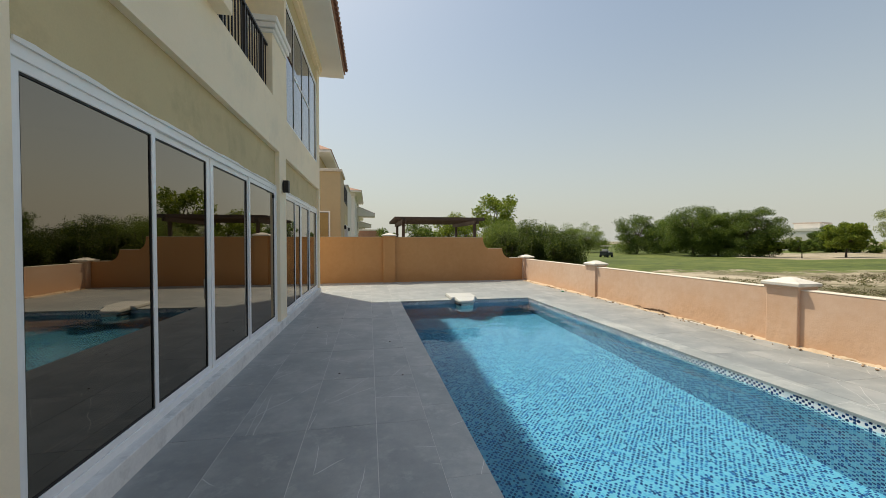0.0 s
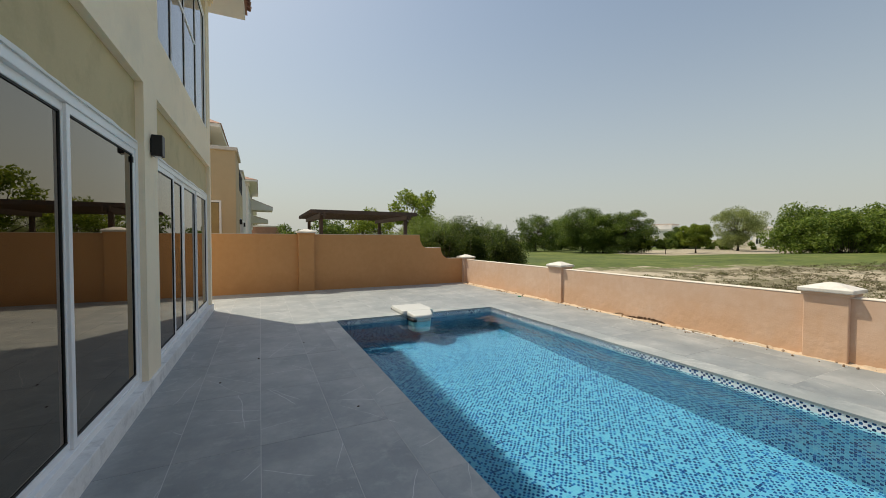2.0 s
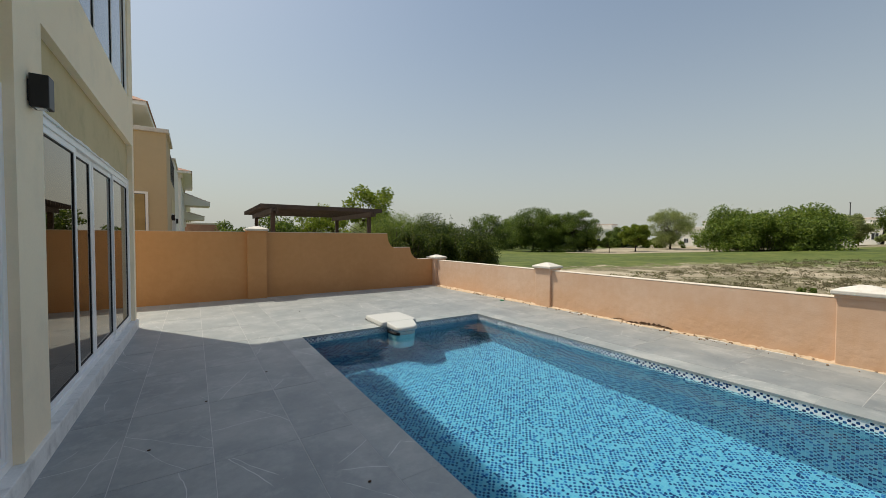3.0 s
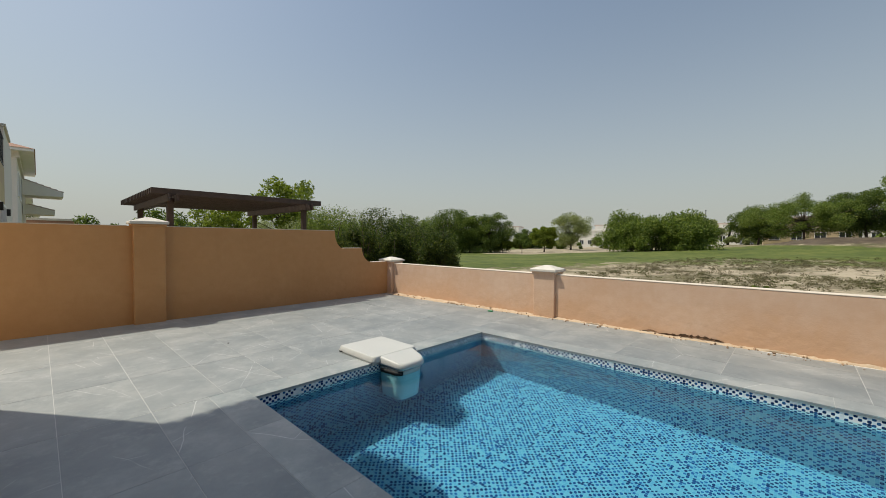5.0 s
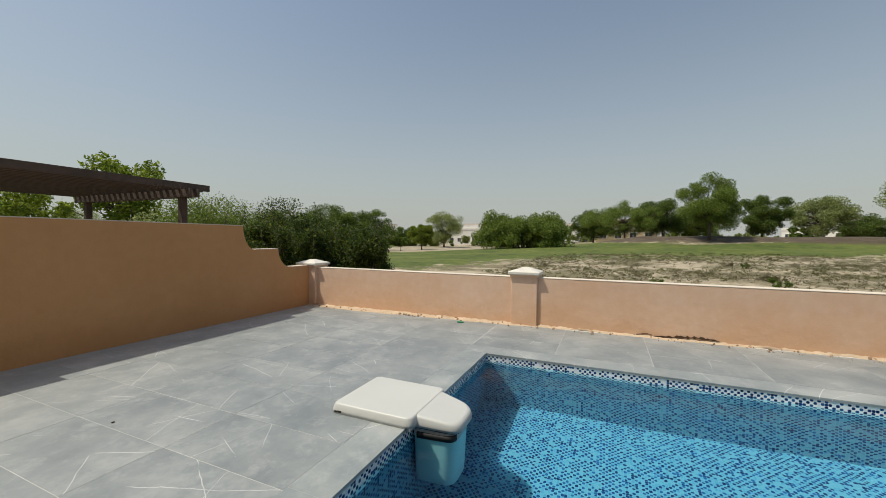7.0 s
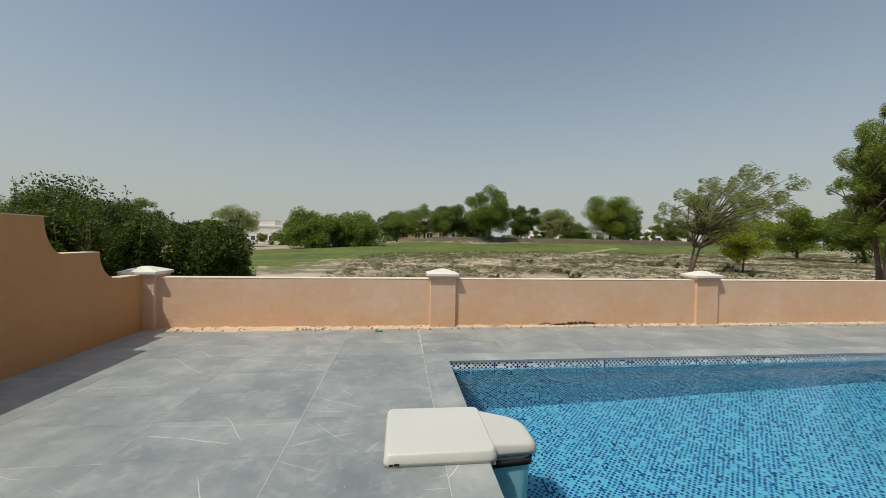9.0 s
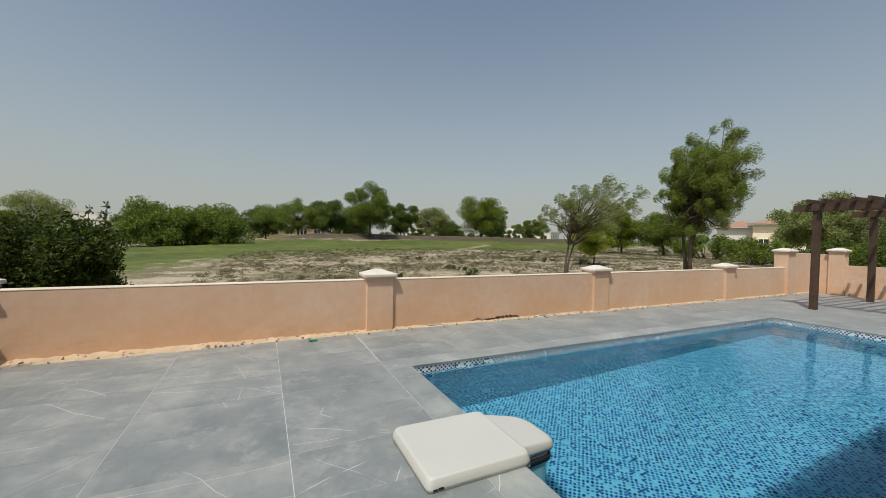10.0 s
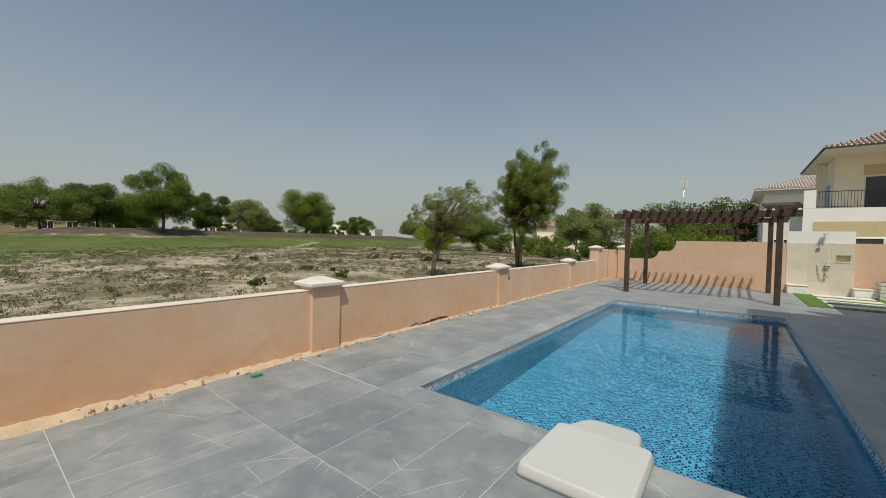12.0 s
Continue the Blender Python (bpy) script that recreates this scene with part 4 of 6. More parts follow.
# ---------------------------------------------------------------- pool filter unit hung on the coping
def rounded(corners, radius, steps=6):
    """An outline with its corners rounded; one radius for each corner."""
    out = []
    n = len(corners)
    for i in range(n):
        p, a, c = Vector(corners[i]), Vector(corners[i - 1]), Vector(corners[(i + 1) % n])
        s0, s1 = p + (a - p).normalized() * radius[i], p + (c - p).normalized() * radius[i]
        for k in range(steps + 1):
            t = k / steps
            q = s0 * (1 - t) ** 2 + p * 2 * t * (1 - t) + s1 * t ** 2
            out.append((q.x, q.y))
    return out


def loft(rings):
    """A closed skin over outlines of equal length, each a list of 3D points."""
    bm = bmesh.new()
    made = [[bm.verts.new(p) for p in ring] for ring in rings]
    n = len(rings[0])
    for r0, r1 in zip(made, made[1:]):
        for i in range(n):
            bm.faces.new((r0[i], r0[(i + 1) % n], r1[(i + 1) % n], r1[i])).smooth = True
    bm.faces.new(made[0][::-1])
    bm.faces.new(made[-1])
    bmesh.ops.recalc_face_normals(bm, faces=bm.faces)
    return bm


def pool_filter():
    u = thing("pool_filter", "white plastic overboard pool filter resting on the coping", "pool filter", pose(2.665, 10.76, 0))

    def scaled(plan, cx, cy, k):
        return [(cx + (x - cx) * k, cy + (y - cy) * k) for x, y in plan]

    # lid: flat, with rounded corners and flanks that lean in towards the top
    plan = rounded([(-0.385, -0.065), (0.375, -0.065), (0.385, 0.775), (-0.385, 0.775)], [0.07, 0.06, 0.06, 0.05])
    rings = [[(x, y, z) for x, y in scaled(plan, 0, 0.355, k)] for z, k in ((0.004, 1.0), (0.03, 1.0), (0.078, 0.965), (0.086, 0.95), (0.089, 0.92))]
    part("deck_lid", loft(rings), M_PLASTIC, u, "flat white plastic lid lying on the deck")
    # hood: a blunt nose over the water, its top falling to the front, its flanks falling to the rim
    nose = rounded([(-0.29, -0.02), (-0.235, -0.43), (0.20, -0.43), (0.315, -0.02)], [0.02, 0.11, 0.15, 0.02])

    def hood_ring(k, z_back, fall):
        return [(x, y, z_back - fall * max(0.0, -y / 0.43) ** 1.3) for x, y in scaled(nose, 0.01, -0.12, k)]

    hood = part("hood", loft([hood_ring(1.0, -0.012, 0.022), hood_ring(1.005, 0.010, 0.022), hood_ring(0.97, 0.066, 0.052), hood_ring(0.93, 0.082, 0.055), hood_ring(0.86, 0.086, 0.055)]), M_PLASTIC, u, "blunt white plastic hood sloping over the water")
    part("trim", loft([hood_ring(0.975, -0.022, 0.022), hood_ring(0.985, -0.012, 0.022)]), M_CHROME, hood, "thin grey trim line")
    bucket = rounded([(-0.265, 0.0), (-0.24, -0.40), (0.19, -0.40), (0.285, 0.0)], [0.05, 0.14, 0.16, 0.05])

    def bucket_ring(k, z):
        return [(x, y, z) for x, y in scaled(bucket, 0.01, -0.15, k)]

    part("collar", loft([bucket_ring(0.955, -0.118), bucket_ring(0.98, -0.055), bucket_ring(0.95, -0.046)]), M_PLASTIC, u, "pale collar under the hood")
    mouth = rounded([(-0.275, -0.05), (-0.238, -0.385), (-0.17, -0.385), (-0.17, -0.05)], [0.01, 0.07, 0.01, 0.01])
    part("intake", loft([[(x, y, z) for x, y in mouth] for z in (-0.112, -0.062)]), M_GASKET, u, "dark skimmer mouth")
    part("body", loft([bucket_ring(0.80, -0.72), bucket_ring(0.87, -0.70), bucket_ring(0.89, -0.62), bucket_ring(0.95, -0.122), bucket_ring(0.95, -0.118)]), M_PLASTIC_BLUE, u, "pale tank under water")
    for bx in (-0.33, 0.33):
        part("bracket", boxes((bx - 0.045, bx + 0.045, -0.045, 0.0, -0.022, 0.003), bevel=0.005), M_PLASTIC, u)
    part("sticker", boxes((-0.388, -0.382, 0.66, 0.70, 0.012, 0.030)), M_GASKET, u, "small black sticker")
    part("sticker", boxes((-0.388, -0.382, 0.705, 0.735, 0.010, 0.026)), M_GASKET, u, "small black sticker")


pool_filter()

# ---------------------------------------------------------------- shower corner
shower_wall = thing("shower_wall", "freestanding shower wall clad in cream stone tiles", "shower wall", pose(0, 0, 0))
part("core", boxes((-1.42, 0.33, -5.03, -4.92, -0.05, 1.19), (-1.42, 0.33, -5.03, -4.92, 1.42, 2.25), (-1.42, -1.32, -5.03, -4.92, 1.19, 1.42), (-0.96, 0.33, -5.03, -4.92, 1.19, 1.42)), M_WHITE, shower_wall, "white rendered core")
part("side_return", boxes((0.335, 0.44, -5.0, -4.90, -0.05, 1.80)), M_WALL, shower_wall, "peach rendered edge strip")
for zi, (za, zb) in enumerate(((0.0, 0.45), (0.45, 0.90), (0.90, 1.83))):
    for xi in range(3):
        a = -1.42 + xi * 0.583
        if zi == 2 and xi == 0:
            rows = [(a + 0.002, a + 0.10, -4.92, -4.90, za, zb), (a + 0.46, a + 0.581, -4.92, -4.90, za, zb), (a + 0.10, a + 0.46, -4.92, -4.90, za, 1.19), (a + 0.10, a + 0.46, -4.92, -4.90, 1.42, zb)]
        else:
            rows = [(a + 0.0005, a + 0.5825, -4.92, -4.90, za + 0.0008, zb - 0.0008)]
        part("tile", boxes(*rows), M_CREAM_TILE, shower_wall)
part("niche", boxes((-1.32, -0.96, -5.03, -5.02, 1.19, 1.42)), M_PANEL, shower_wall, "shadowed recess for soap")
part("niche_shelf", boxes((-1.33, -0.95, -4.92, -4.88, 1.17, 1.19), bevel=0.004), M_WHITE, shower_wall)


def shower():
    sh = thing("garden_shower", "chrome garden shower with hand set and hose on the tiled wall", "shower", pose(0, 0, 0))
    bm = bmesh.new()
    add_tube(bm, [(-0.50, -4.895, 1.62), (-0.56, -4.84, 1.85), (-0.66, -4.80, 2.17)], [0.012, 0.012, 0.012])
    arm = part("arm", bm, M_CHROME, sh)
    part("flange", boxes((-0.55, -0.45, -4.90, -4.86, 1.58, 1.66), bevel=0.012), M_CHROME, sh)
    part("head", boxes((-0.74, -0.58, -4.86, -4.72, 2.15, 2.18), bevel=0.01), M_CHROME, sh, "flat rain head")
    part("mixer", boxes((-0.82, -0.66, -4.90, -4.82, 0.96, 1.07), bevel=0.03), M_CHROME, sh, "round mixer valve")
    bm = bmesh.new()
    pts = []
    for i in range(15):
        k = i / 14
        pts.append((-0.50 - 0.26 * k + 0.02 * math.sin(k * 9), -4.87, 1.55 - 1.18 * math.sin(math.pi * (0.12 + k * 0.72)) + 0.25 * k))
    add_tube(bm, pts, [0.009] * len(pts), 6)
    part("hose", bm, M_CHROME, sh, "flexible metal hose")
    bm = bmesh.new()
    add_tube(bm, [(-0.74, -4.84, 0.62), (-0.72, -4.85, 0.72), (-0.70, -4.86, 0.84)], [0.022, 0.016, 0.014])
    part("hand_set", bm, M_CHROME, sh)


shower()
for cx in (0.03, -1.64):
    s = thing("bench_block", "low white rendered block beside the shower", "block seat", pose(cx, -4.70, 0), group="shower blocks")
    part("body", boxes((-0.27, 0.27, -0.2, 0.2, 0, 0.28), bevel=0.012), M_WHITE, s)
    part("slab", boxes((-0.285, 0.285, -0.215, 0.215, 0.28, 0.31), bevel=0.006), M_CAP, s)
crate = thing("slatted_planter", "grey weathered slatted timber planter", "planter", pose(-2.25, -4.55, 0))
for i in range(5):
    part("slat", boxes((-0.32, 0.32, 0.24, 0.262, 0.02 + i * 0.115, 0.12 + i * 0.115), bevel=0.004), M_CAP, crate)
    part("slat", boxes((0.32, 0.342, -0.24, 0.262, 0.02 + i * 0.115, 0.12 + i * 0.115), bevel=0.004), M_CAP, crate)
part("box", boxes((-0.32, 0.32, -0.24, 0.24, 0.0, 0.58)), M_WOOD_NB, crate)
lawn = structure("turf_strip", boxes((-3.2, 0.15, -4.60, -0.82, -0.02, 0.016), bevel=0.004), M_TURF, "strip of bright artificial turf", "artificial turf")
for i in range(4):
    slab = thing("stepping_slab", "white stepping slab set in the turf", "paving slab", pose(-1.05, -4.15 + i * 0.92, 0.012), group="stepping slabs")
    part("slab", boxes((-0.72, 0.72, -0.25, 0.25, 0, 0.022), bevel=0.006), M_CAP, slab)

scrap = thing("plastic_scrap", "crumpled green plastic scrap on the deck edge", "litter", pose(6.27, 11.78, 0.0))
bm = bmesh.new()
add_prism(bm, [(-0.03, -0.06), (0.02, -0.07), (0.045, 0.0), (0.02, 0.07), (-0.035, 0.05)], "z", 0.0, 0.022)
bmesh.ops.bevel(bm, geom=list(bm.edges), offset=0.006, segments=2, affect="EDGES")
part("body", bm, M_GREEN_SCRAP, scrap)
for k, (px, py) in enumerate(((0.35, 6.6), (-0.35, 5.2), (-0.95, 7.9), (0.1, 9.3), (-0.55, 8.7), (1.35, 13.1), (0.42, 5.0))):
    g = new("grit", bpy.data.meshes.new("grit"))
    gb = bmesh.new()
    bmesh.ops.create_icosphere(gb, subdivisions=1, radius=0.011)
    gb.to_mesh(g.data)
    gb.free()
    g.data.materials.append(M_SOIL)
    g.location, g.scale = (px, py, 0.005), (1.3, 0.9, 0.6)
    tagged(g, "small dark crumb of debris on the deck", "debris", group="debris crumbs")

# ---------------------------------------------------------------- trees and shrubs
def leaf_mesh(name, centres, radii, count, size, material, rng, droop=0.0, wind=(0, 0), squash=0.75, slim=0.45, stray=0.03):
    """Many small folded leaves scattered in clumps."""
    centres, radii = np.array(centres), np.array(radii)
    w = radii ** 2
    pick = rng.choice(len(centres), size=count, p=w / w.sum())
    d = rng.normal(size=(count, 3))
    d /= np.linalg.norm(d, axis=1)[:, None]
    r = rng.random(count) ** 0.45
    r[rng.random(count) < stray] *= 1.3
    pos = centres[pick] + d * (radii[pick] * r)[:, None] * np.array([1, 1, squash])
    pos[:, 2] -= droop * r * radii[pick]
    pos[:, :2] += np.array(wind) * (r * radii[pick])[:, None]
    a = rng.normal(size=(count, 3))
    a[:, :2] += np.array(wind) * 2.5
    a /= np.linalg.norm(a, axis=1)[:, None]
    b = np.cross(a, rng.normal(size=(count, 3)))
    b /= np.linalg.norm(b, axis=1)[:, None]
    n = np.cross(a, b)
    s = size * rng.uniform(0.6, 1.4, count)[:, None]
    v = np.empty((count, 4, 3))
    v[:, 0] = pos - a * s
    v[:, 1] = pos + b * s * slim + n * s * 0.12
    v[:, 2] = pos + a * s
    v[:, 3] = pos - b * s * slim + n * s * 0.12
    me = bpy.data.meshes.new(name)
    me.from_pydata(v.reshape(-1, 3).tolist(), [], np.arange(count * 4).reshape(-1, 4).tolist())
    me.materials.append(material)
    return me


def tree(name, label, x, y, h, width, seed, material=None, leaves=3500, size=0.16, clear=0.28, trunks=1, clumps=26, lean=(0, 0), wind=(0, 0), clump=0.30, trunk_r=None, flat=1.0, base=0, slim=0.45, squash=0.75, group=""):
    """Tapered leaning trunk, forking limbs, and a crown of leaf clumps with gaps. clear: bare share of the trunk."""
    rng = np.random.default_rng(seed)
    material = material or M_LEAF
    z = ground_z(x, y) - 0.05
    t = thing(name, label, "tree", pose(x, y, z), group=group)
    tr = trunk_r or 0.026 * h
    bm = bmesh.new()
    cz, rx, rz = h * (clear + (1 - clear) * 0.55), width / 2, h * (1 - clear) * 0.5 * flat
    centres, radii = [], []
    for i in range(clumps):
        u = rng.normal(size=3)
        u /= np.linalg.norm(u)
        k = rng.uniform(0.42, 1.02)
        c = np.array([u[0] * rx * k, u[1] * rx * k, cz + u[2] * rz * k])
        up = (c[2] - h * clear) / (h * (1 - clear))
        c[0] += lean[0] * up
        c[1] += lean[1] * up
        centres.append(c)
        radii.append(rng.uniform(0.5, 1.3) * clump * min(rx, rz * 1.3))
    for i in range(base):
        a, k = rng.uniform(0, 2 * math.pi), rng.uniform(0.2, 0.95)
        centres.append(np.array([math.cos(a) * rx * k, math.sin(a) * rx * k, h * rng.uniform(0.06, 0.42)]))
        radii.append(rng.uniform(0.8, 1.2) * clump * min(rx, rz * 1.3))
    for k in range(trunks):
        off = np.array([0.0, 0.0]) if trunks == 1 else 0.10 * h * 0.25 * np.array([math.cos(k * 2.4), math.sin(k * 2.4)])
        tip = np.array([lean[0] * 0.4 + off[0] * 3, lean[1] * 0.4 + off[1] * 3, cz])
        pts, rad = [], []
        for j in range(7):
            q = j / 6
            pts.append((off[0] + tip[0] * q ** 1.3 + 0.04 * h * 0.3 * math.sin(q * 5 + seed + k), off[1] + tip[1] * q ** 1.3 + 0.04 * h * 0.3 * math.cos(q * 4 + seed), q * tip[2]))
            rad.append(tr * (1.0 - 0.7 * q) * (1.25 if j == 0 else 1) / (trunks ** 0.4))
        add_tube(bm, pts, rad, 8)
        for c in centres[k::trunks]:
            q = rng.uniform(0.62, 1.0)
            base = Vector(pts[min(6, int(q * 6))])
            end = Vector(c)
            mid = base.lerp(end, 0.5) + Vector(rng.normal(size=3) * 0.04 * h)
            add_tube(bm, [base, mid, end], [tr * 0.34, tr * 0.2, tr * 0.06], 5)
    part("trunk", bm, M_BARK, t, "grey-brown trunk and limbs")
    crown = new("crown", leaf_mesh("crown", centres, radii, leaves, size, material, rng, wind=wind, slim=slim, squash=squash))
    crown.parent = t
    return t


def shrub(name, label, x, y, h, width, depth, seed, material=None, leaves=3000, size=0.10, clumps=24, sprigs=0, turn=0.0, group=""):
    rng = np.random.default_rng(seed)
    material = material or M_LEAF_DARK
    z = ground_z(x, y) - 0.05
    t = thing(name, label, "shrub", pose(x, y, z, 0, 0, turn), group=group)
    centres, radii = [], []
    for _ in range(clumps):
        a, b, c = rng.uniform(-1, 1), rng.uniform(-1, 1), rng.uniform(0.12, 0.85)
        k = math.sqrt(max(0.08, 1 - (c - 0.15) ** 2))
        centres.append((a * width / 2 * k * 0.85, b * depth / 2 * k * 0.85, c * h * (1 - 0.25 * a * a)))
        radii.append(rng.uniform(0.09, 0.27) * min(h, width))
    bm = bmesh.new()
    for c in centres[::2]:
        add_tube(bm, [(c[0] * 0.3, c[1] * 0.3, 0), (c[0] * 0.6, c[1] * 0.7, c[2] * 0.6), c], [0.035, 0.025, 0.008], 5)
    tips, tip_r = [], []
    for _ in range(sprigs):
        c = centres[rng.integers(len(centres))]
        e = (c[0] + rng.normal() * 0.25, c[1] + rng.normal() * 0.25, h * rng.uniform(0.80, 0.98))
        add_tube(bm, [c, ((c[0] + e[0]) / 2 + 0.05, (c[1] + e[1]) / 2, (c[2] + e[2]) / 2), e], [0.012, 0.008, 0.003], 4)
        for q in (0.35, 0.5, 0.62, 0.74, 0.86, 0.96):
            tips.append(tuple(c[i] + (e[i] - c[i]) * q for i in range(3)))
            tip_r.append(0.05 + 0.10 * (1 - q))
    part("woody_base", bm, M_BARK, t, "thin woody stems")
    crown = new("crown", leaf_mesh("crown", centres, radii, leaves, size, material, rng, squash=0.9))
    crown.parent = t
    if tips:
        s = new("sprig_leaves", leaf_mesh("sprig_leaves", tips, tip_r, sprigs * 80, size * 1.1, material, rng))
        s.parent = t
        tagged(s, kind="stuff")
    return t


# two trees close behind the wall, bent by the wind
tree("tree", "tall wind-bent ghaf tree with feathery green crown behind the wall", 12.5, -7.65, 7.6, 4.3, 11, M_LEAF_FEATHER, 80000, 0.08, clear=0.20, slim=0.13, trunks=3, clumps=230, lean=(-0.4, -1.0), wind=(-0.2, -0.5), clump=0.17, squash=1.1, trunk_r=0.16)
tree("tree", "slender open tree with sparse pale leaves behind the wall", 12.7, 0.5, 4.35, 3.9, 12, M_LEAF_GREY, 15000, 0.065, clear=0.42, slim=0.16, trunks=2, clumps=120, lean=(-0.5, -1.6), wind=(-0.3, -0.7), clump=0.15, squash=1.0, trunk_r=0.075)
tree("small_tree", "young bright green tree beside the sandy scrub", 19.8, -8.8, 3.3, 3.1, 13, M_LEAF_LIME, 14000, 0.06, clear=0.18, clumps=34, clump=0.34, trunk_r=0.06)
# trees across the fairway
FINE = ((69.5, -5.2), (84.6, 6.0), (88.0, -1.2), (75.5, -33.0), (80.0, -15.0), (57.4, 58.7), (62.6, 52.6), (60.0, 56.0))


def far_tree(tx, ty, th, tw, sd, tm, tc, fl):
    return tree("tree", "rounded green tree standing on the golf course", tx, ty, th, tw * 1.15, sd, tm, 42000 if (tx, ty) in FINE else 26000, 0.11 if (tx, ty) in FINE else 0.13 if tx > 50 else 0.10, clear=tc * 0.55, clumps=64, clump=0.29, flat=fl, base=22 if tc < 0.09 else 0, group="golf course trees")


far_tree(69.5, -5.2, 9.0, 7.6, 21, M_LEAF, 0.24, 1.0)
far_tree(84.6, 6.0, 8.2, 13.7, 22, M_LEAF, 0.16, 1.0)
far_tree(88.0, -1.2, 9.0, 7.8, 23, M_LEAF_DARK, 0.2, 1.0)
far_tree(80.0, -15.0, 7.8, 6.6, 24, M_LEAF_DARK, 0.2, 1.0)
far_tree(87.0, -25.0, 8.6, 8.0, 25, M_LEAF_GREY, 0.28, 0.9)
far_tree(75.5, -33.0, 9.2, 9.4, 26, M_LEAF_BRIGHT, 0.14, 1.05)
far_tree(80.0, -38.5, 9.0, 7.2, 27, M_LEAF, 0.14, 1.0)
far_tree(95.0, -62.0, 7.0, 10.5, 28, M_LEAF, 0.22, 0.8)
far_tree(78.0, -70.0, 6.0, 7.0, 29, M_LEAF_GREY, 0.2, 0.9)
far_tree(34.0, -37.0, 6.0, 5.8, 30, M_LEAF, 0.12, 1.0)
far_tree(39.0, -35.0, 5.6, 5.4, 31, M_LEAF_BRIGHT, 0.12, 1.0)
far_tree(15.8, -32.0, 6.2, 5.8, 32, M_LEAF_GREY, 0.24, 0.9)
far_tree(21.0, -44.0, 6.6, 6.2, 52, M_LEAF, 0.2, 1.0)
far_tree(100.0, 52.5, 9.2, 9.7, 33, M_LEAF_GREY, 0.16, 1.0)
far_tree(57.4, 58.7, 8.8, 8.6, 34, M_LEAF_DARK, 0.08, 1.0)
far_tree(62.6, 52.6, 8.2, 8.0, 35, M_LEAF_DARK, 0.08, 1.0)
far_tree(60.0, 56.0, 7.4, 7.0, 53, M_LEAF, 0.06, 1.0)
far_tree(55.0, 70.0, 7.4, 9.5, 36, M_LEAF_DARK, 0.06, 1.0)
far_tree(50.0, 82.0, 7.0, 10.0, 37, M_LEAF, 0.06, 1.0)
far_tree(44.0, 92.0, 7.0, 9.5, 38, M_LEAF, 0.06, 1.0)
far_tree(36.0, 98.0, 6.8, 9.0, 39, M_LEAF_GREY, 0.08, 1.0)
far_tree(66.0, 74.0, 7.6, 9.0, 40, M_LEAF, 0.06, 1.0)
far_tree(64.1, 50.6, 2.9, 4.2, 41, M_LEAF_BRIGHT, 0.3, 0.7)
far_tree(66.3, 47.4, 3.0, 4.0, 42, M_LEAF, 0.3, 0.7)
far_tree(73.0, 46.0, 5.4, 4.6, 43, M_LEAF_BRIGHT, 0.25, 0.9)
far_tree(92.0, 12.0, 7.0, 8.0, 44, M_LEAF_DARK, 0.12, 1.0)
far_tree(104.0, -10.0, 8.5, 9.0, 45, M_LEAF, 0.18, 1.0)
far_tree(98.0, 22.0, 6.0, 8.0, 46, M_LEAF_GREY, 0.15, 1.0)
far_tree(112.0, 40.0, 6.5, 7.0, 47, M_LEAF_DARK, 0.15, 1.0)
far_tree(105.0, 68.0, 6.0, 8.0, 48, M_LEAF_DARK, 0.1, 1.0)
far_tree(108.0, -40.0, 6.0, 8.0, 54, M_LEAF_DARK, 0.1, 1.0)
shrub("large_shrub", "broad dense dark green thicket beside the fairway", 61.5, 22.0, 6.0, 9.0, 17.0, 61, M_LEAF, 48000, 0.15, clumps=150)
shrub("shrub", "low rounded olive shrub on the sand", 26.0, -33.0, 3.2, 9.0, 5.0, 62, M_LEAF, 12000, 0.10, clumps=40, group="golf course shrubs")
shrub("shrub", "low rounded olive shrub on the sand", 18.0, -26.0, 2.4, 7.0, 4.0, 63, M_LEAF, 9000, 0.085, clumps=36, group="golf course shrubs")
shrub("shrub", "low rounded olive shrub on the sand", 11.0, -20.0, 2.3, 5.0, 4.0, 64, M_LEAF_DARK, 8000, 0.075, clumps=22, group="golf course shrubs")
for k in range(17):
    hy = -78 + k * 11.5
    shrub("far_hedge", "long line of bushes at the far side of the fairway", 112 + 5 * math.sin(k * 1.9), hy, 3.6 + 1.4 * math.sin(k * 2.3), 14, 6, 300 + k, (M_LEAF, M_LEAF_DARK, M_LEAF_GREY)[k % 3], 2600, 0.34, 26, turn=90, group="far hedges")
# overgrown corner behind the north wall
for sx, sy, sh, sw, sd, sm, sp in ((7.9, 18.0, 2.95, 2.4, 71, M_LEAF_SHRUB, 9), (8.6, 16.2, 2.35, 2.0, 72, M_LEAF_SHRUB, 9), (7.2, 20.4, 3.2, 2.7, 73, M_LEAF, 9), (9.6, 18.6, 2.6, 2.3, 74, M_LEAF_SHRUB, 9), (8.15, 15.35, 2.3, 1.5, 83, M_LEAF_SHRUB, 9), (7.5, 16.7, 2.1, 1.5, 84, M_LEAF_SHRUB, 9), (6.25, 16.8, 2.4, 1.3, 85, M_LEAF_SHRUB, 8), (9.0, 21.5, 2.9, 2.6, 75, M_LEAF, 9)):
    shrub("hedge_shrub", "dense unclipped dark green shrub", sx, sy, sh, sw, sw, sd, sm, 22000, 0.032, 40, sp, group="corner shrubs")
shrub("hedge_shrub", "dense unclipped dark green shrub", 8.4, 24.5, 3.0, 3.2, 3.2, 76, M_LEAF_GREY, 5000, 0.05, 26, 0, group="corner shrubs")
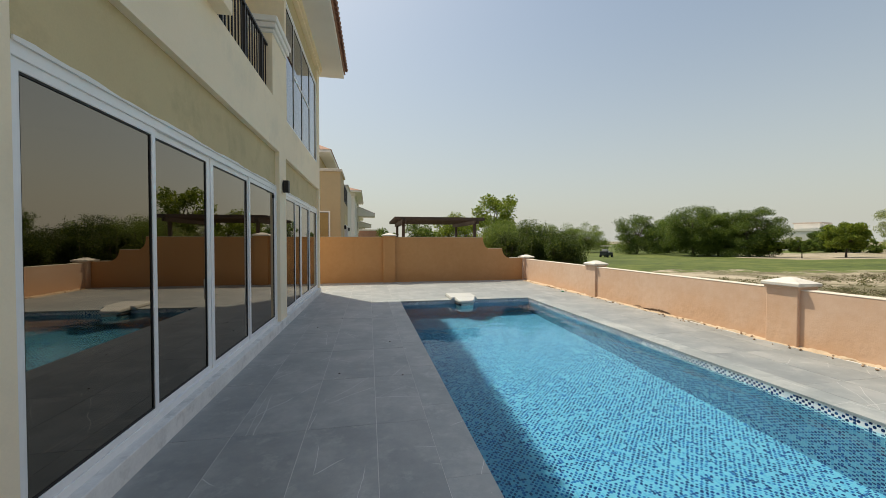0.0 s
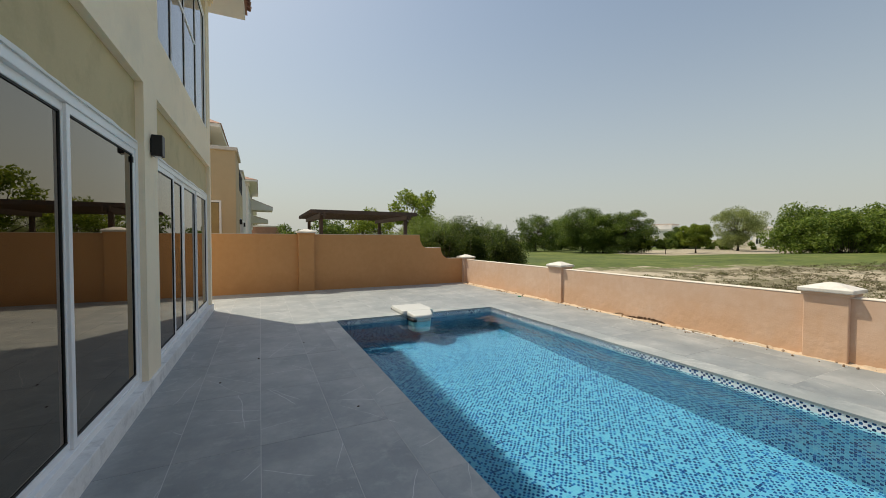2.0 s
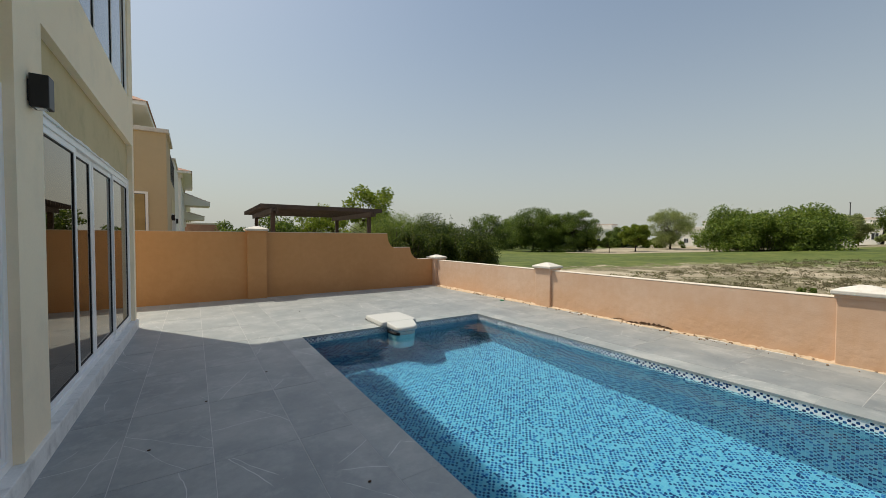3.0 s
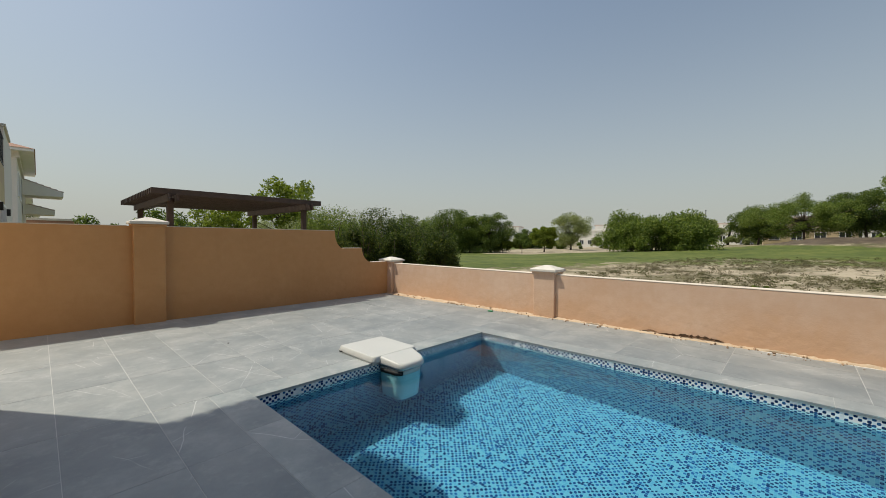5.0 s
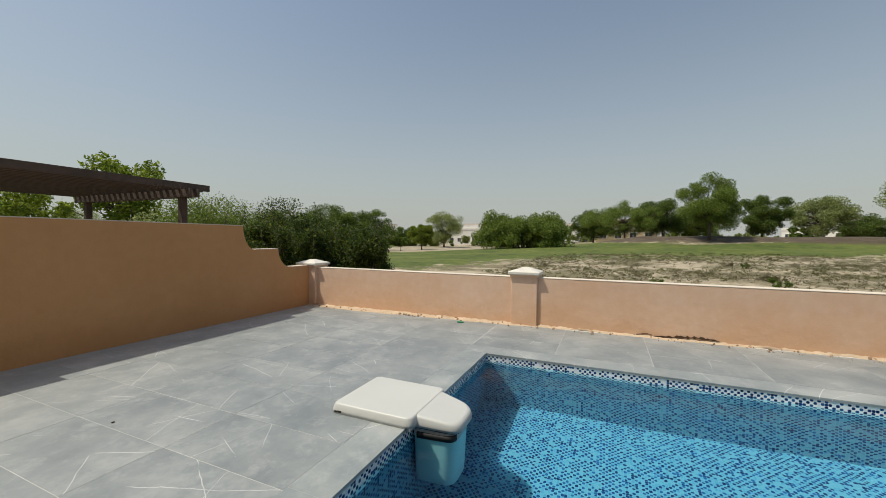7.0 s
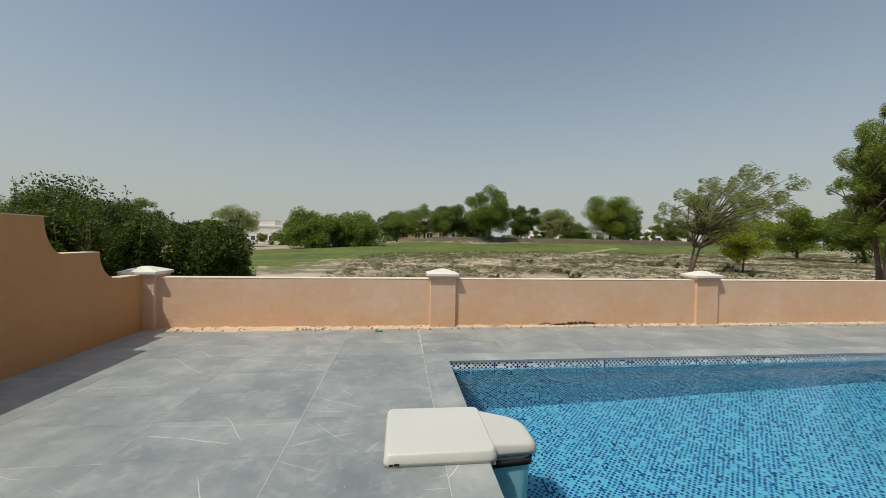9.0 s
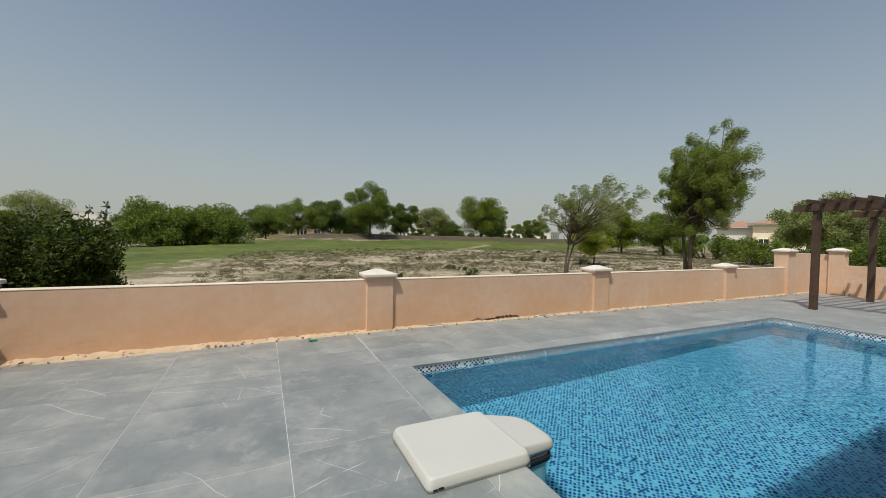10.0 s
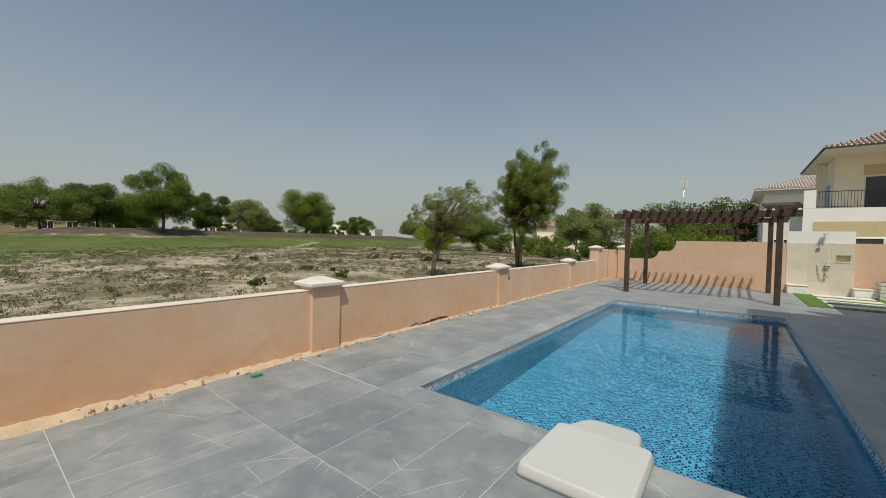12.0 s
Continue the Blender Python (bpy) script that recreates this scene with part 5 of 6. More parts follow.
tree("tree", "yellow-green tree rising behind the next garden's pergola", 11.4, 33.5, 5.5, 5.0, 77, M_LEAF_BRIGHT, 5200, 0.12, clear=0.25, clumps=26, clump=0.28)
for bx, by, bh, bw, sd in ((4.2, 33.0, 3.3, 3.4, 78), (7.2, 34.5, 4.0, 3.6, 79), (1.8, 36.0, 2.9, 3.0, 80), (9.6, 37.0, 4.0, 4.0, 81), (-3.0, 60.0, 4.5, 4.0, 82)):
    tree("garden_tree", "leafy garden tree behind the next garden's pergola", bx, by, bh, bw, sd, M_LEAF_BRIGHT if sd % 2 else M_LEAF_DARK, 3200, 0.10, clear=0.2, clumps=22, clump=0.34, group="next garden trees")
# hedge and trees behind the south wall
for sx, sy, sh, sw, sd, sm in ((5.3, -7.2, 2.5, 2.3, 91, M_LEAF_DARK), (4.0, -7.6, 2.9, 2.4, 92, M_LEAF_BRIGHT), (2.9, -8.2, 2.8, 2.3, 93, M_LEAF_BRIGHT), (6.6, -8.6, 1.9, 1.8, 94, M_LEAF_BRIGHT), (4.7, -6.1, 1.7, 1.5, 95, M_LEAF_DARK)):
    shrub("hedge_shrub", "dense glossy green shrub overhanging the wall", sx, sy, sh, sw, sw, sd, sm, 11000, 0.042, 30, 0, group="south hedge")
for bx, by, bh, bw, sd in ((5.4, -44.0, 7.6, 7.5, 96), (9.5, -50.0, 7.0, 7.0, 97), (1.0, -46.0, 7.4, 7.0, 98), (7.8, -19.0, 4.6, 4.4, 99), (3.6, -20.0, 4.2, 4.0, 100)):
    tree("garden_tree", "leafy tree behind the southern gardens", bx, by, bh, bw, sd, M_LEAF_GREY if sd == 99 else M_LEAF_DARK, 8000, 0.14 if bh > 5 else 0.07, clear=0.15, clumps=28, clump=0.34, group="south garden trees")


def scrub_field():
    """Dry tufts and low weeds over the sand between the wall and the fairway."""
    rng = np.random.default_rng(5)
    cs, rs = [], []
    while len(cs) < 9000:
        x, y = rng.uniform(8, 50), rng.uniform(-55, 15)
        near = turf_edge(y)
        if x > near + 1 or rng.random() < 0.3 + 0.4 * math.sin(x * 0.5 + y * 0.2) * math.sin(y * 0.33):
            continue
        r = abs(rng.normal(0.0, 0.09)) + 0.06
        cs.append((x, y, ground_z(x, y) + r * 0.3))
        rs.append(r)
    me = leaf_mesh("scrub", cs, rs, 170000, 0.04, M_SCRUB, rng, squash=0.5, slim=0.3)
    return tagged(new("scrub", me), "dry grey-green weeds scattered over the sand", "scrub", kind="stuff")


scrub_field()


def weed_field():
    """Low green weeds and creepers among the dry tufts."""
    rng = np.random.default_rng(8)
    cs, rs_ = [], []
    while len(cs) < 2600:
        x, y = rng.uniform(9, 60), rng.uniform(-50, 15)
        near = turf_edge(y)
        if x > near + 4 or math.sin(x * 0.31 + 2 * math.sin(y * 0.13)) + rng.normal() * 0.5 < 0.25:
            continue
        r = abs(rng.normal(0.0, 0.11)) + 0.06
        cs.append((x, y, ground_z(x, y) + r * 0.2))
        rs_.append(r)
    me = leaf_mesh("weeds", cs, rs_, 60000, 0.035, M_WEED, rng, squash=0.35, slim=0.4)
    return tagged(new("weeds", me), "low green creeping weeds over the sandy scrub", "weeds", kind="stuff")


weed_field()
rs = random.Random(12)
for k in range(16):
    bx = rs.uniform(14, 42)
    by = rs.uniform(-22, 14)
    if bx > turf_edge(by):
        bx *= 0.6
    shrub("low_bush", "low round green weed bush on the scrubland", bx, by, rs.uniform(0.28, 0.5), rs.uniform(0.6, 1.3), rs.uniform(0.6, 1.0), 200 + k, M_SCRUB if k % 3 else M_LEAF_DARK, 420, 0.045, 10, group="scrub bushes")


# ---------------------------------------------------------------- neighbouring and far houses
def window_unit(parent, axis, at, a, b, z0, z1, out=1, mullions=1):
    """A framed window on a face: axis 'x' has its face at x = at and spans y; 'y' the other way."""
    def row(p, q, u, v, d0, d1):
        lo, hi = sorted((at + out * d0, at + out * d1))
        return (lo, hi, p, q, u, v) if axis == "x" else (p, q, lo, hi, u, v)
    f = 0.07
    rows = [row(a, b, z1 - f, z1, 0, 0.05), row(a, b, z0, z0 + f, 0, 0.05), row(a, a + f, z0 + f, z1 - f, 0, 0.05), row(b - f, b, z0 + f, z1 - f, 0, 0.05)]
    for i in range(1, mullions + 1):
        c = a + (b - a) * i / (mullions + 1)
        rows.append(row(c - f / 2, c + f / 2, z0 + f, z1 - f, 0, 0.05))
    w = part("window", boxes(*rows), M_FRAME, parent)
    part("pane", boxes(row(a + f, b - f, z0 + f, z1 - f, 0.004, 0.016)), M_WINDOW_FAR, w)
    return w


def iron_rail(parent, axis, at, a, b, z0, h=0.95, step=0.14):
    def row(p, q, r, u, v):
        return (at - r, at + r, p, q, u, v) if axis == "x" else (p, q, at - r, at + r, u, v)
    rail = part("railing", boxes(row(a, b, 0.025, z0 + h - 0.04, z0 + h), row(a, b, 0.015, z0 + 0.08, z0 + 0.11)), M_IRON, parent, "black iron railing")
    n = int((b - a) / step)
    rows = [row(a + i * step - 0.009, a + i * step + 0.009, 0.009, z0, z0 + h - 0.04) for i in range(n + 1)]
    part("bars", boxes(*rows), M_IRON, rail)


def roof_rows(parent, p0, p1, apex0, apex1, step=0.22, mat_=None):
    """Courses of barrel tiles over one roof slope from the eave p0-p1 to the ridge, as one mesh."""
    bm = bmesh.new()
    p0, p1, q0, q1 = Vector(p0), Vector(p1), Vector(apex0), Vector(apex1)
    n = max(2, int((p1 - p0).length / step))
    up = (p1 - p0).cross(q0 - p0).normalized()
    if up.z < 0:
        up = -up
    for i in range(n):
        k = (i + 0.5) / n
        a = p0.lerp(p1, k) + up * 0.02
        # run straight up the slope until the hip line is met
        along = (p1 - p0).normalized()
        d = (q0 - p0) - along * (q0 - p0).dot(along)
        s0, s1 = (q0 - p0).dot(along), (q1 - p0).dot(along)
        s = k * (p1 - p0).length
        frac = min(1.0, s / s0 if s0 > 1e-3 and s < s0 else 1.0, ((p1 - p0).length - s) / ((p1 - p0).length - s1) if s > s1 and (p1 - p0).length - s1 > 1e-3 else 1.0)
        rows = max(1, int(d.length * frac / 0.38))
        for j in range(rows):
            c0 = a + d * (j / max(1, d.length / 0.38)) + up * 0.03
            c1 = a + d * ((j + 1) / max(1, d.length / 0.38))
            add_tube(bm, [c0, c1], [0.07, 0.055], 5)
    part("roof_tiles", bm, mat_ or M_ROOF_PALE, parent, "courses of weathered pink barrel tiles")


nb = thing("neighbour_villa", "tan rendered villa with balcony beyond the north wall", "house", pose(-1.35, 19.8, 0))
for row in ((-9, 0, 0, 0.25, 0, 5.1), (-0.25, 0, 0.25, 2.6, 0, 5.1), (-0.25, 0, 2.6, 6.4, 0, 3.9), (-9, -8.75, 0.25, 11.5, 0, 5.1), ):
    part("wall", boxes(row), M_VILLA_TAN, nb)
part("wall", boxes((-0.25, 0, 6.4, 11.5, 0, 5.3), (-9, 0, 11.5, 11.75, 0, 5.3)), M_VILLA, nb, "white rendered end bay")
for row in ((-9.05, 0.08, -0.08, 0.3, 5.1, 5.24), (-0.3, 0.08, 0.3, 2.65, 5.1, 5.24), (-0.3, 0.06, 6.35, 9.55, 5.3, 5.4)):
    part("parapet_cap", boxes(row, bevel=0.02), M_CAP, nb, "pale parapet coping")
part("roof_deck", boxes((-8.75, -0.25, 0.25, 9.5, 3.7, 3.85)), M_VILLA, nb)
part("recess_panel", boxes((-0.01, 0.006, 3.0, 6.0, 2.65, 3.25)), M_PANEL, nb)
part("back_wall", boxes((-4.2, -4.0, 0.25, 9.5, 3.85, 6.6)), M_VILLA_TAN, nb)
iron_rail(nb, "x", -0.02, 2.65, 6.35, 3.9, 1.0, 0.10)
nw = window_unit(nb, "y", 0, -1.75, -0.5, 1.7, 3.15, out=-1)
# flat sheet in front of the pane, added to show a warm reflection
part("reflection_sheet", boxes((-1.66, -0.59, -0.022, -0.018, 1.79, 3.06)), M_AMBER_REFLECTION, nw, "amber sheet painted as the pane's reflection")
window_unit(nb, "x", 0, 3.0, 6.0, 0.2, 2.62, mullions=3)
for k in (2.75, 6.7):
    wall_lamp(pose(-1.35, 19.8 + k, 2.45))


def simple_villa(name, label, m, w, d, h, roof_h, wall_mat, roof_mat, windows=3, group="", over=0.7, storeys=2):
    v = thing(name, label, "house", m, group=group)
    part("wall", boxes((-w / 2, w / 2, -d / 2, d / 2, -0.5, h)), wall_mat, v)
    part("cornice", boxes((-w / 2 - 0.12, w / 2 + 0.12, -d / 2 - 0.12, d / 2 + 0.12, h - 0.35, h), bevel=0.03), M_CAP, v, "pale cornice band")
    if roof_h:
        roof(-w / 2 - over, w / 2 + over, -d / 2 - over, d / 2 + over, h, roof_h, v, roof_mat)
    else:
        part("parapet", boxes((-w / 2 - 0.1, w / 2 + 0.1, -d / 2 - 0.1, d / 2 + 0.1, h, h + 0.5), bevel=0.03), wall_mat, v)
        part("roof_room", boxes((-w / 5, w / 5, -d / 5, d / 5, h + 0.5, h + 2.0)), wall_mat, v)
        part("roof", boxes((-w / 5 - 0.3, w / 5 + 0.3, -d / 5 - 0.3, d / 5 + 0.3, h + 2.0, h + 2.35), bevel=0.03), M_ROOF_PALE, v, "low tiled cap roof")
    for st in range(storeys):
        z0 = 0.9 + st * 3.2
        if z0 + 1.4 > h - 0.4:
            continue
        for i in range(windows):
            c = -w / 2 + w * (i + 0.5) / windows
            for face, out in ((-d / 2, -1), (d / 2, 1)):
                window_unit(v, "y", face, c - w / windows * 0.25, c + w / windows * 0.25, z0, z0 + 1.5, out)
            c = -d / 2 + d * (i + 0.5) / windows
            for face, out in ((-w / 2, -1), (w / 2, 1)):
                window_unit(v, "x", face, c - d / windows * 0.25, c + d / windows * 0.25, z0, z0 + 1.5, out)
    return v


simple_villa("villa_north", "white rendered villa with a tiled hip roof farther along the fence", pose(-5.4, 46.0, 0), 8.0, 12.0, 6.6, 1.7, M_VILLA, M_ROOF, group="row of villas")
simple_villa("villa_north", "white rendered villa with a tiled hip roof farther along the fence", pose(-6.2, 68.0, 0), 9.0, 12.0, 5.6, 1.6, M_VILLA, M_ROOF_PALE, group="row of villas")
simple_villa("villa_north", "white rendered villa with a tiled hip roof farther along the fence", pose(-6.6, 98.0, 0), 11.0, 14.0, 5.2, 1.6, M_VILLA, M_ROOF_PALE, group="row of villas")
def tiled_awning(x, y, z, out, drop, depth):
    """A lean-to canopy of barrel tiles that falls away from a house wall, on a white boarded underside."""
    w = thing("awning", "small white awning with pink barrel tiles on the villa wall", "awning", pose(x, y, z), group="tiled awnings")
    bm = bmesh.new()
    add_prism(bm, [(0, 0), (out, -drop), (out, -drop - 0.32), (0, -drop - 0.32)], "y", -depth / 2, depth / 2)
    part("canopy", bm, M_VILLA, w, "white boxed underside")
    roof_rows(w, (out, -depth / 2, -drop), (out, depth / 2, -drop), (0, -depth / 2, 0), (0, depth / 2, 0))
    part("bracket", boxes((0, 0.12, -depth / 2 + 0.2, -depth / 2 + 0.32, -drop - 1.0, -drop - 0.3)), M_VILLA, w)
    part("bracket", boxes((0, 0.12, depth / 2 - 0.32, depth / 2 - 0.2, -drop - 1.0, -drop - 0.3)), M_VILLA, w)


tiled_awning(-1.36, 50.2, 5.95, 2.15, 0.85, 3.2)
tiled_awning(-1.36, 51.4, 4.25, 1.7, 0.5, 2.6)
shed = thing("garden_building", "low brown garden building with a pale coping beyond the fence", "outbuilding", pose(0.2, 55.5, 0))
part("wall", boxes((-1.6, 1.7, -1.5, 2, 0, 3.1)), M_ROOF, shed, "dark red-brown wall")
part("parapet_cap", boxes((-1.7, 1.8, -1.6, 2.1, 3.1, 3.3), bevel=0.02), M_CAP, shed)
back_roof = thing("neighbour_roof", "tiled hip roof of the villa behind the parapet", "house", pose(-6.75, 26.0, 0))
part("wall", boxes((-4, 4, -3, 4, 3.85, 6.6)), M_VILLA_TAN, back_roof)
roof(-4.7, 4.7, -3.7, 4.7, 6.6, 2.4, back_roof, M_ROOF)

# the villa beyond the south wall
sv = thing("southern_villa", "cream villa with corner balcony and pink tiled roof", "house", pose(0, 0, 0))
part("wall", boxes((-12, -1.3, -17.35, -17.1, 0, 3.98), (-1.55, -1.3, -24.0, -17.35, 0, 3.98), (-12, -11.75, -26, -17.35, 0, 7.2), (-12, -2.9, -26.2, -26, 0, 7.2)), M_WHITE, sv)
part("parapet", boxes((-1.85, -1.3, -17.5, -17.1, 3.98, 5.05), bevel=0.02), M_WHITE, sv, "square white balcony corner post")
part("balcony_floor", boxes((-12, -1.55, -24.0, -17.35, 3.75, 3.95)), M_WHITE, sv)
part("upper_wall", boxes((-12, -2.95, -18.7, -18.5, 3.95, 7.2), (-2.95, -2.75, -24.5, -18.5, 3.95, 7.2), (-2.6, -2.3, -21.5, -21.2, 3.95, 7.2)), M_HOUSE, sv)
part("recess_panel", boxes((-12, -1.75, -17.1, -17.09, 2.35, 3.2)), M_PANEL, sv, "olive-beige recessed panel")
part("door_glass", boxes((-6.6, -4.05, -18.5, -18.47, 3.98, 5.85)), M_WINDOW_FAR, sv, "dark glazed balcony door")
part("recess_panel", boxes((-6.6, -3.95, -18.5, -18.46, 5.95, 6.55)), M_PANEL, sv)
window_unit(sv, "x", -2.75, -20.8, -19.2, 4.0, 5.7, 1, 2)
window_unit(sv, "x", -1.3, -22.5, -19.0, 0.6, 2.3, 1, 2)
window_unit(sv, "y", -17.1, -7.0, -2.2, 0.2, 2.3, 1, 3)
iron_rail(sv, "y", -17.25, -12.0, -1.85, 3.98, 1.0, 0.13)
roof(-12.6, -2.02, -26.0, -16.3, 7.2, 2.1, sv, M_ROOF_PALE)
roof_rows(sv, (-12.6, -16.25, 7.38), (-1.97, -16.25, 7.38), (-7.4, -21.0, 9.5), (-7.2, -21.0, 9.5))
part("gutter", boxes((-12.6, -1.98, -16.3, -16.24, 7.27, 7.36), (-2.0, -1.94, -26.0, -16.3, 7.27, 7.36)), M_WOOD, sv, "thin dark brown gutter under the tiles")
sv2 = simple_villa("southern_villa", "white villa with pink tiled hip roof behind the southern garden", pose(-4.6, -38.5, 0), 8.8, 11.0, 6.9, 1.9, M_VILLA, M_ROOF_PALE)
roof_rows(sv2, (-5.1, 6.2, 7.08), (5.1, 6.2, 7.08), (-0.2, 0.9, 9.0), (0.2, 0.9, 9.0))
canopy = thing("awning", "dark brown timber awning on the southern villa", "awning", pose(-0.7, -17.2, 0))
part("frame", boxes((-0.6, 1.2, -1.8, -1.7, 4.35, 4.5), (-0.6, 1.2, -0.1, 0.0, 4.05, 4.2)), M_WOOD, canopy)
bm = bmesh.new()
add_prism(bm, [(-1.8, 4.5), (0.0, 4.2), (0.0, 4.26), (-1.8, 4.56)], "x", -0.6, 1.2)
part("cover", bm, M_WOOD, canopy)

# low villas across the golf course
for vx, vy, w, d, h, rot in ((127, 88, 22, 14, 5.4, 20), (142, 58, 20, 14, 5.6, 5), (150, 40, 16, 12, 4.8, 0), (130, 22, 18, 12, 3.6, -8), (125, -4, 22, 12, 3.4, 4), (128, -46, 30, 10, 3.6, 12), (122, -80, 26, 10, 3.4, 30), (135, 110, 24, 12, 5.2, 30)):
    gz = ground_z(vx, vy)
    simple_villa("golf_villa", "pale flat-roofed villa on the far side of the golf course", pose(vx, vy, gz, 0, 0, rot), w, d, h, 0, M_VILLA, M_ROOF_PALE, windows=5, group="golf course villas")
simple_villa("golf_villa", "cream two-storey villa beyond the scrub", pose(31.0, -62.0, 0.2, 0, 0, 25), 8.0, 9.0, 4.6, 1.3, M_HOUSE, M_ROOF, windows=3, group="southern villas")
simple_villa("golf_villa", "cream two-storey villa beyond the scrub", pose(40.0, -68.0, 0.2, 0, 0, 25), 7.0, 9.0, 4.4, 1.2, M_VILLA, M_ROOF, windows=3, group="southern villas")

simple_villa("golf_pavilion", "low tan building under the trees across the fairway", pose(103.0, 5.5, ground_z(103, 5.5), 0, 0, 4), 8.0, 13.0, 3.2, 0, M_VILLA_TAN, M_ROOF_PALE, windows=4, storeys=1)


def parked_car(m, paint):
    car = thing("car", "white car parked beyond the fairway" if paint is M_CAP else "dark car parked beyond the fairway", "car", m, group="parked cars")
    bm = bmesh.new()
    add_prism(bm, [(-2.1, 0.35), (2.1, 0.35), (2.1, 0.75), (1.2, 0.92), (0.6, 1.38), (-1.2, 1.42), (-1.9, 0.98), (-2.1, 0.9)], "y", -0.85, 0.85)
    bmesh.ops.bevel(bm, geom=list(bm.edges), offset=0.06, segments=2, affect="EDGES")
    part("body", bm, paint, car)
    for side in (-1, 1):
        bm = bmesh.new()
        add_prism(bm, [(-1.5, 0.98), (0.95, 0.95), (0.5, 1.30), (-1.1, 1.32)], "y", side * 0.853, side * 0.862)
        part("window", bm, M_WINDOW_FAR, car)
        for wx in (-1.3, 1.3):
            bm = bmesh.new()
            add_tube(bm, [(wx, side * 0.70, 0.32), (wx, side * 0.88, 0.32)], [0.32, 0.32], 14)
            part("wheel", bm, M_GASKET, car)


for k, cy in enumerate((-3.5, -9.0, -12.5)):
    parked_car(pose(99.0, cy, ground_z(99.0, cy), 0, 0, 80 + 7 * k), M_CART if k == 2 else M_CAP)

# mast with aerials
mast = thing("phone_mast", "slender grey telephone mast with panel aerials", "mast", pose(13.1, -105.5, 0))
bm = bmesh.new()
add_tube(bm, [(0, 0, 0), (0, 0, 19.0)], [0.28, 0.13], 8)
part("pole", bm, M_CHROME, mast)
for k in range(6):
    a = k * 2 * math.pi / 6 + 0.4
    part("aerial", boxes((0.75 * math.cos(a) - 0.14, 0.75 * math.cos(a) + 0.14, 0.75 * math.sin(a) - 0.14, 0.75 * math.sin(a) + 0.14, 16.8, 18.8), bevel=0.03), M_CAP, mast, "pale panel aerial")
    part("arm", boxes((min(0, 0.75 * math.cos(a)), max(0.02, 0.75 * math.cos(a)), 0.75 * math.sin(a) - 0.04, 0.75 * math.sin(a) + 0.04, 17.5, 17.6)), M_CHROME, mast)

# jointed boom and a thin pole showing above the far trees
boom = thing("crane_boom", "thin dark jointed boom reaching above the far trees", "crane", pose(118.0, 19.5, ground_z(118, 19.5)))
bm = bmesh.new()
add_tube(bm, [(0, 0, 0), (0, -0.6, 5.0), (0, -1.9, 6.6), (0, -5.3, 7.8)], [0.30, 0.24, 0.2, 0.16], 6)
part("lower_arm", bm, M_IRON, boom)
bm = bmesh.new()
add_tube(bm, [(0, -5.3, 7.8), (0, -7.2, 8.1), (0, -9.2, 9.2)], [0.15, 0.13, 0.09], 6)
part("upper_arm", bm, M_IRON, boom)
post = thing("light_pole", "thin dark light pole above the far trees", "pole", pose(118.0, 24.2, ground_z(118, 24.2)))
bm = bmesh.new()
add_tube(bm, [(0, 0, 0), (0, 0, 9.2)], [0.14, 0.09], 6)
part("pole", bm, M_IRON, post)
part("lamp_head", boxes((-0.25, 0.25, -0.12, 0.12, 9.2, 9.35), bevel=0.02), M_IRON, post)

# golf cart on the fairway
cart = thing("golf_cart", "small dark golf cart parked on the fairway", "golf cart", pose(36.5, 53.5, ground_z(36.5, 53.5), 0, 0, 30))
part("body", boxes((-1.1, 1.1, -0.55, 0.55, 0.28, 0.75), (-1.1, -0.5, -0.55, 0.55, 0.75, 0.95), bevel=0.06), M_CART, cart)
part("roof", boxes((-0.95, 0.75, -0.6, 0.6, 1.72, 1.80), bevel=0.03), M_CAP, cart, "white canopy")
part("seat", boxes((-0.45, 0.1, -0.5, 0.5, 0.75, 0.95), (-0.5, -0.4, -0.5, 0.5, 0.95, 1.3), bevel=0.03), M_CAP, cart)
for px in (-0.9, 0.7):
    for py in (-0.55, 0.55):
        part("canopy_post", boxes((px - 0.02, px + 0.02, py - 0.02, py + 0.02, 0.75, 1.72)), M_IRON, cart)
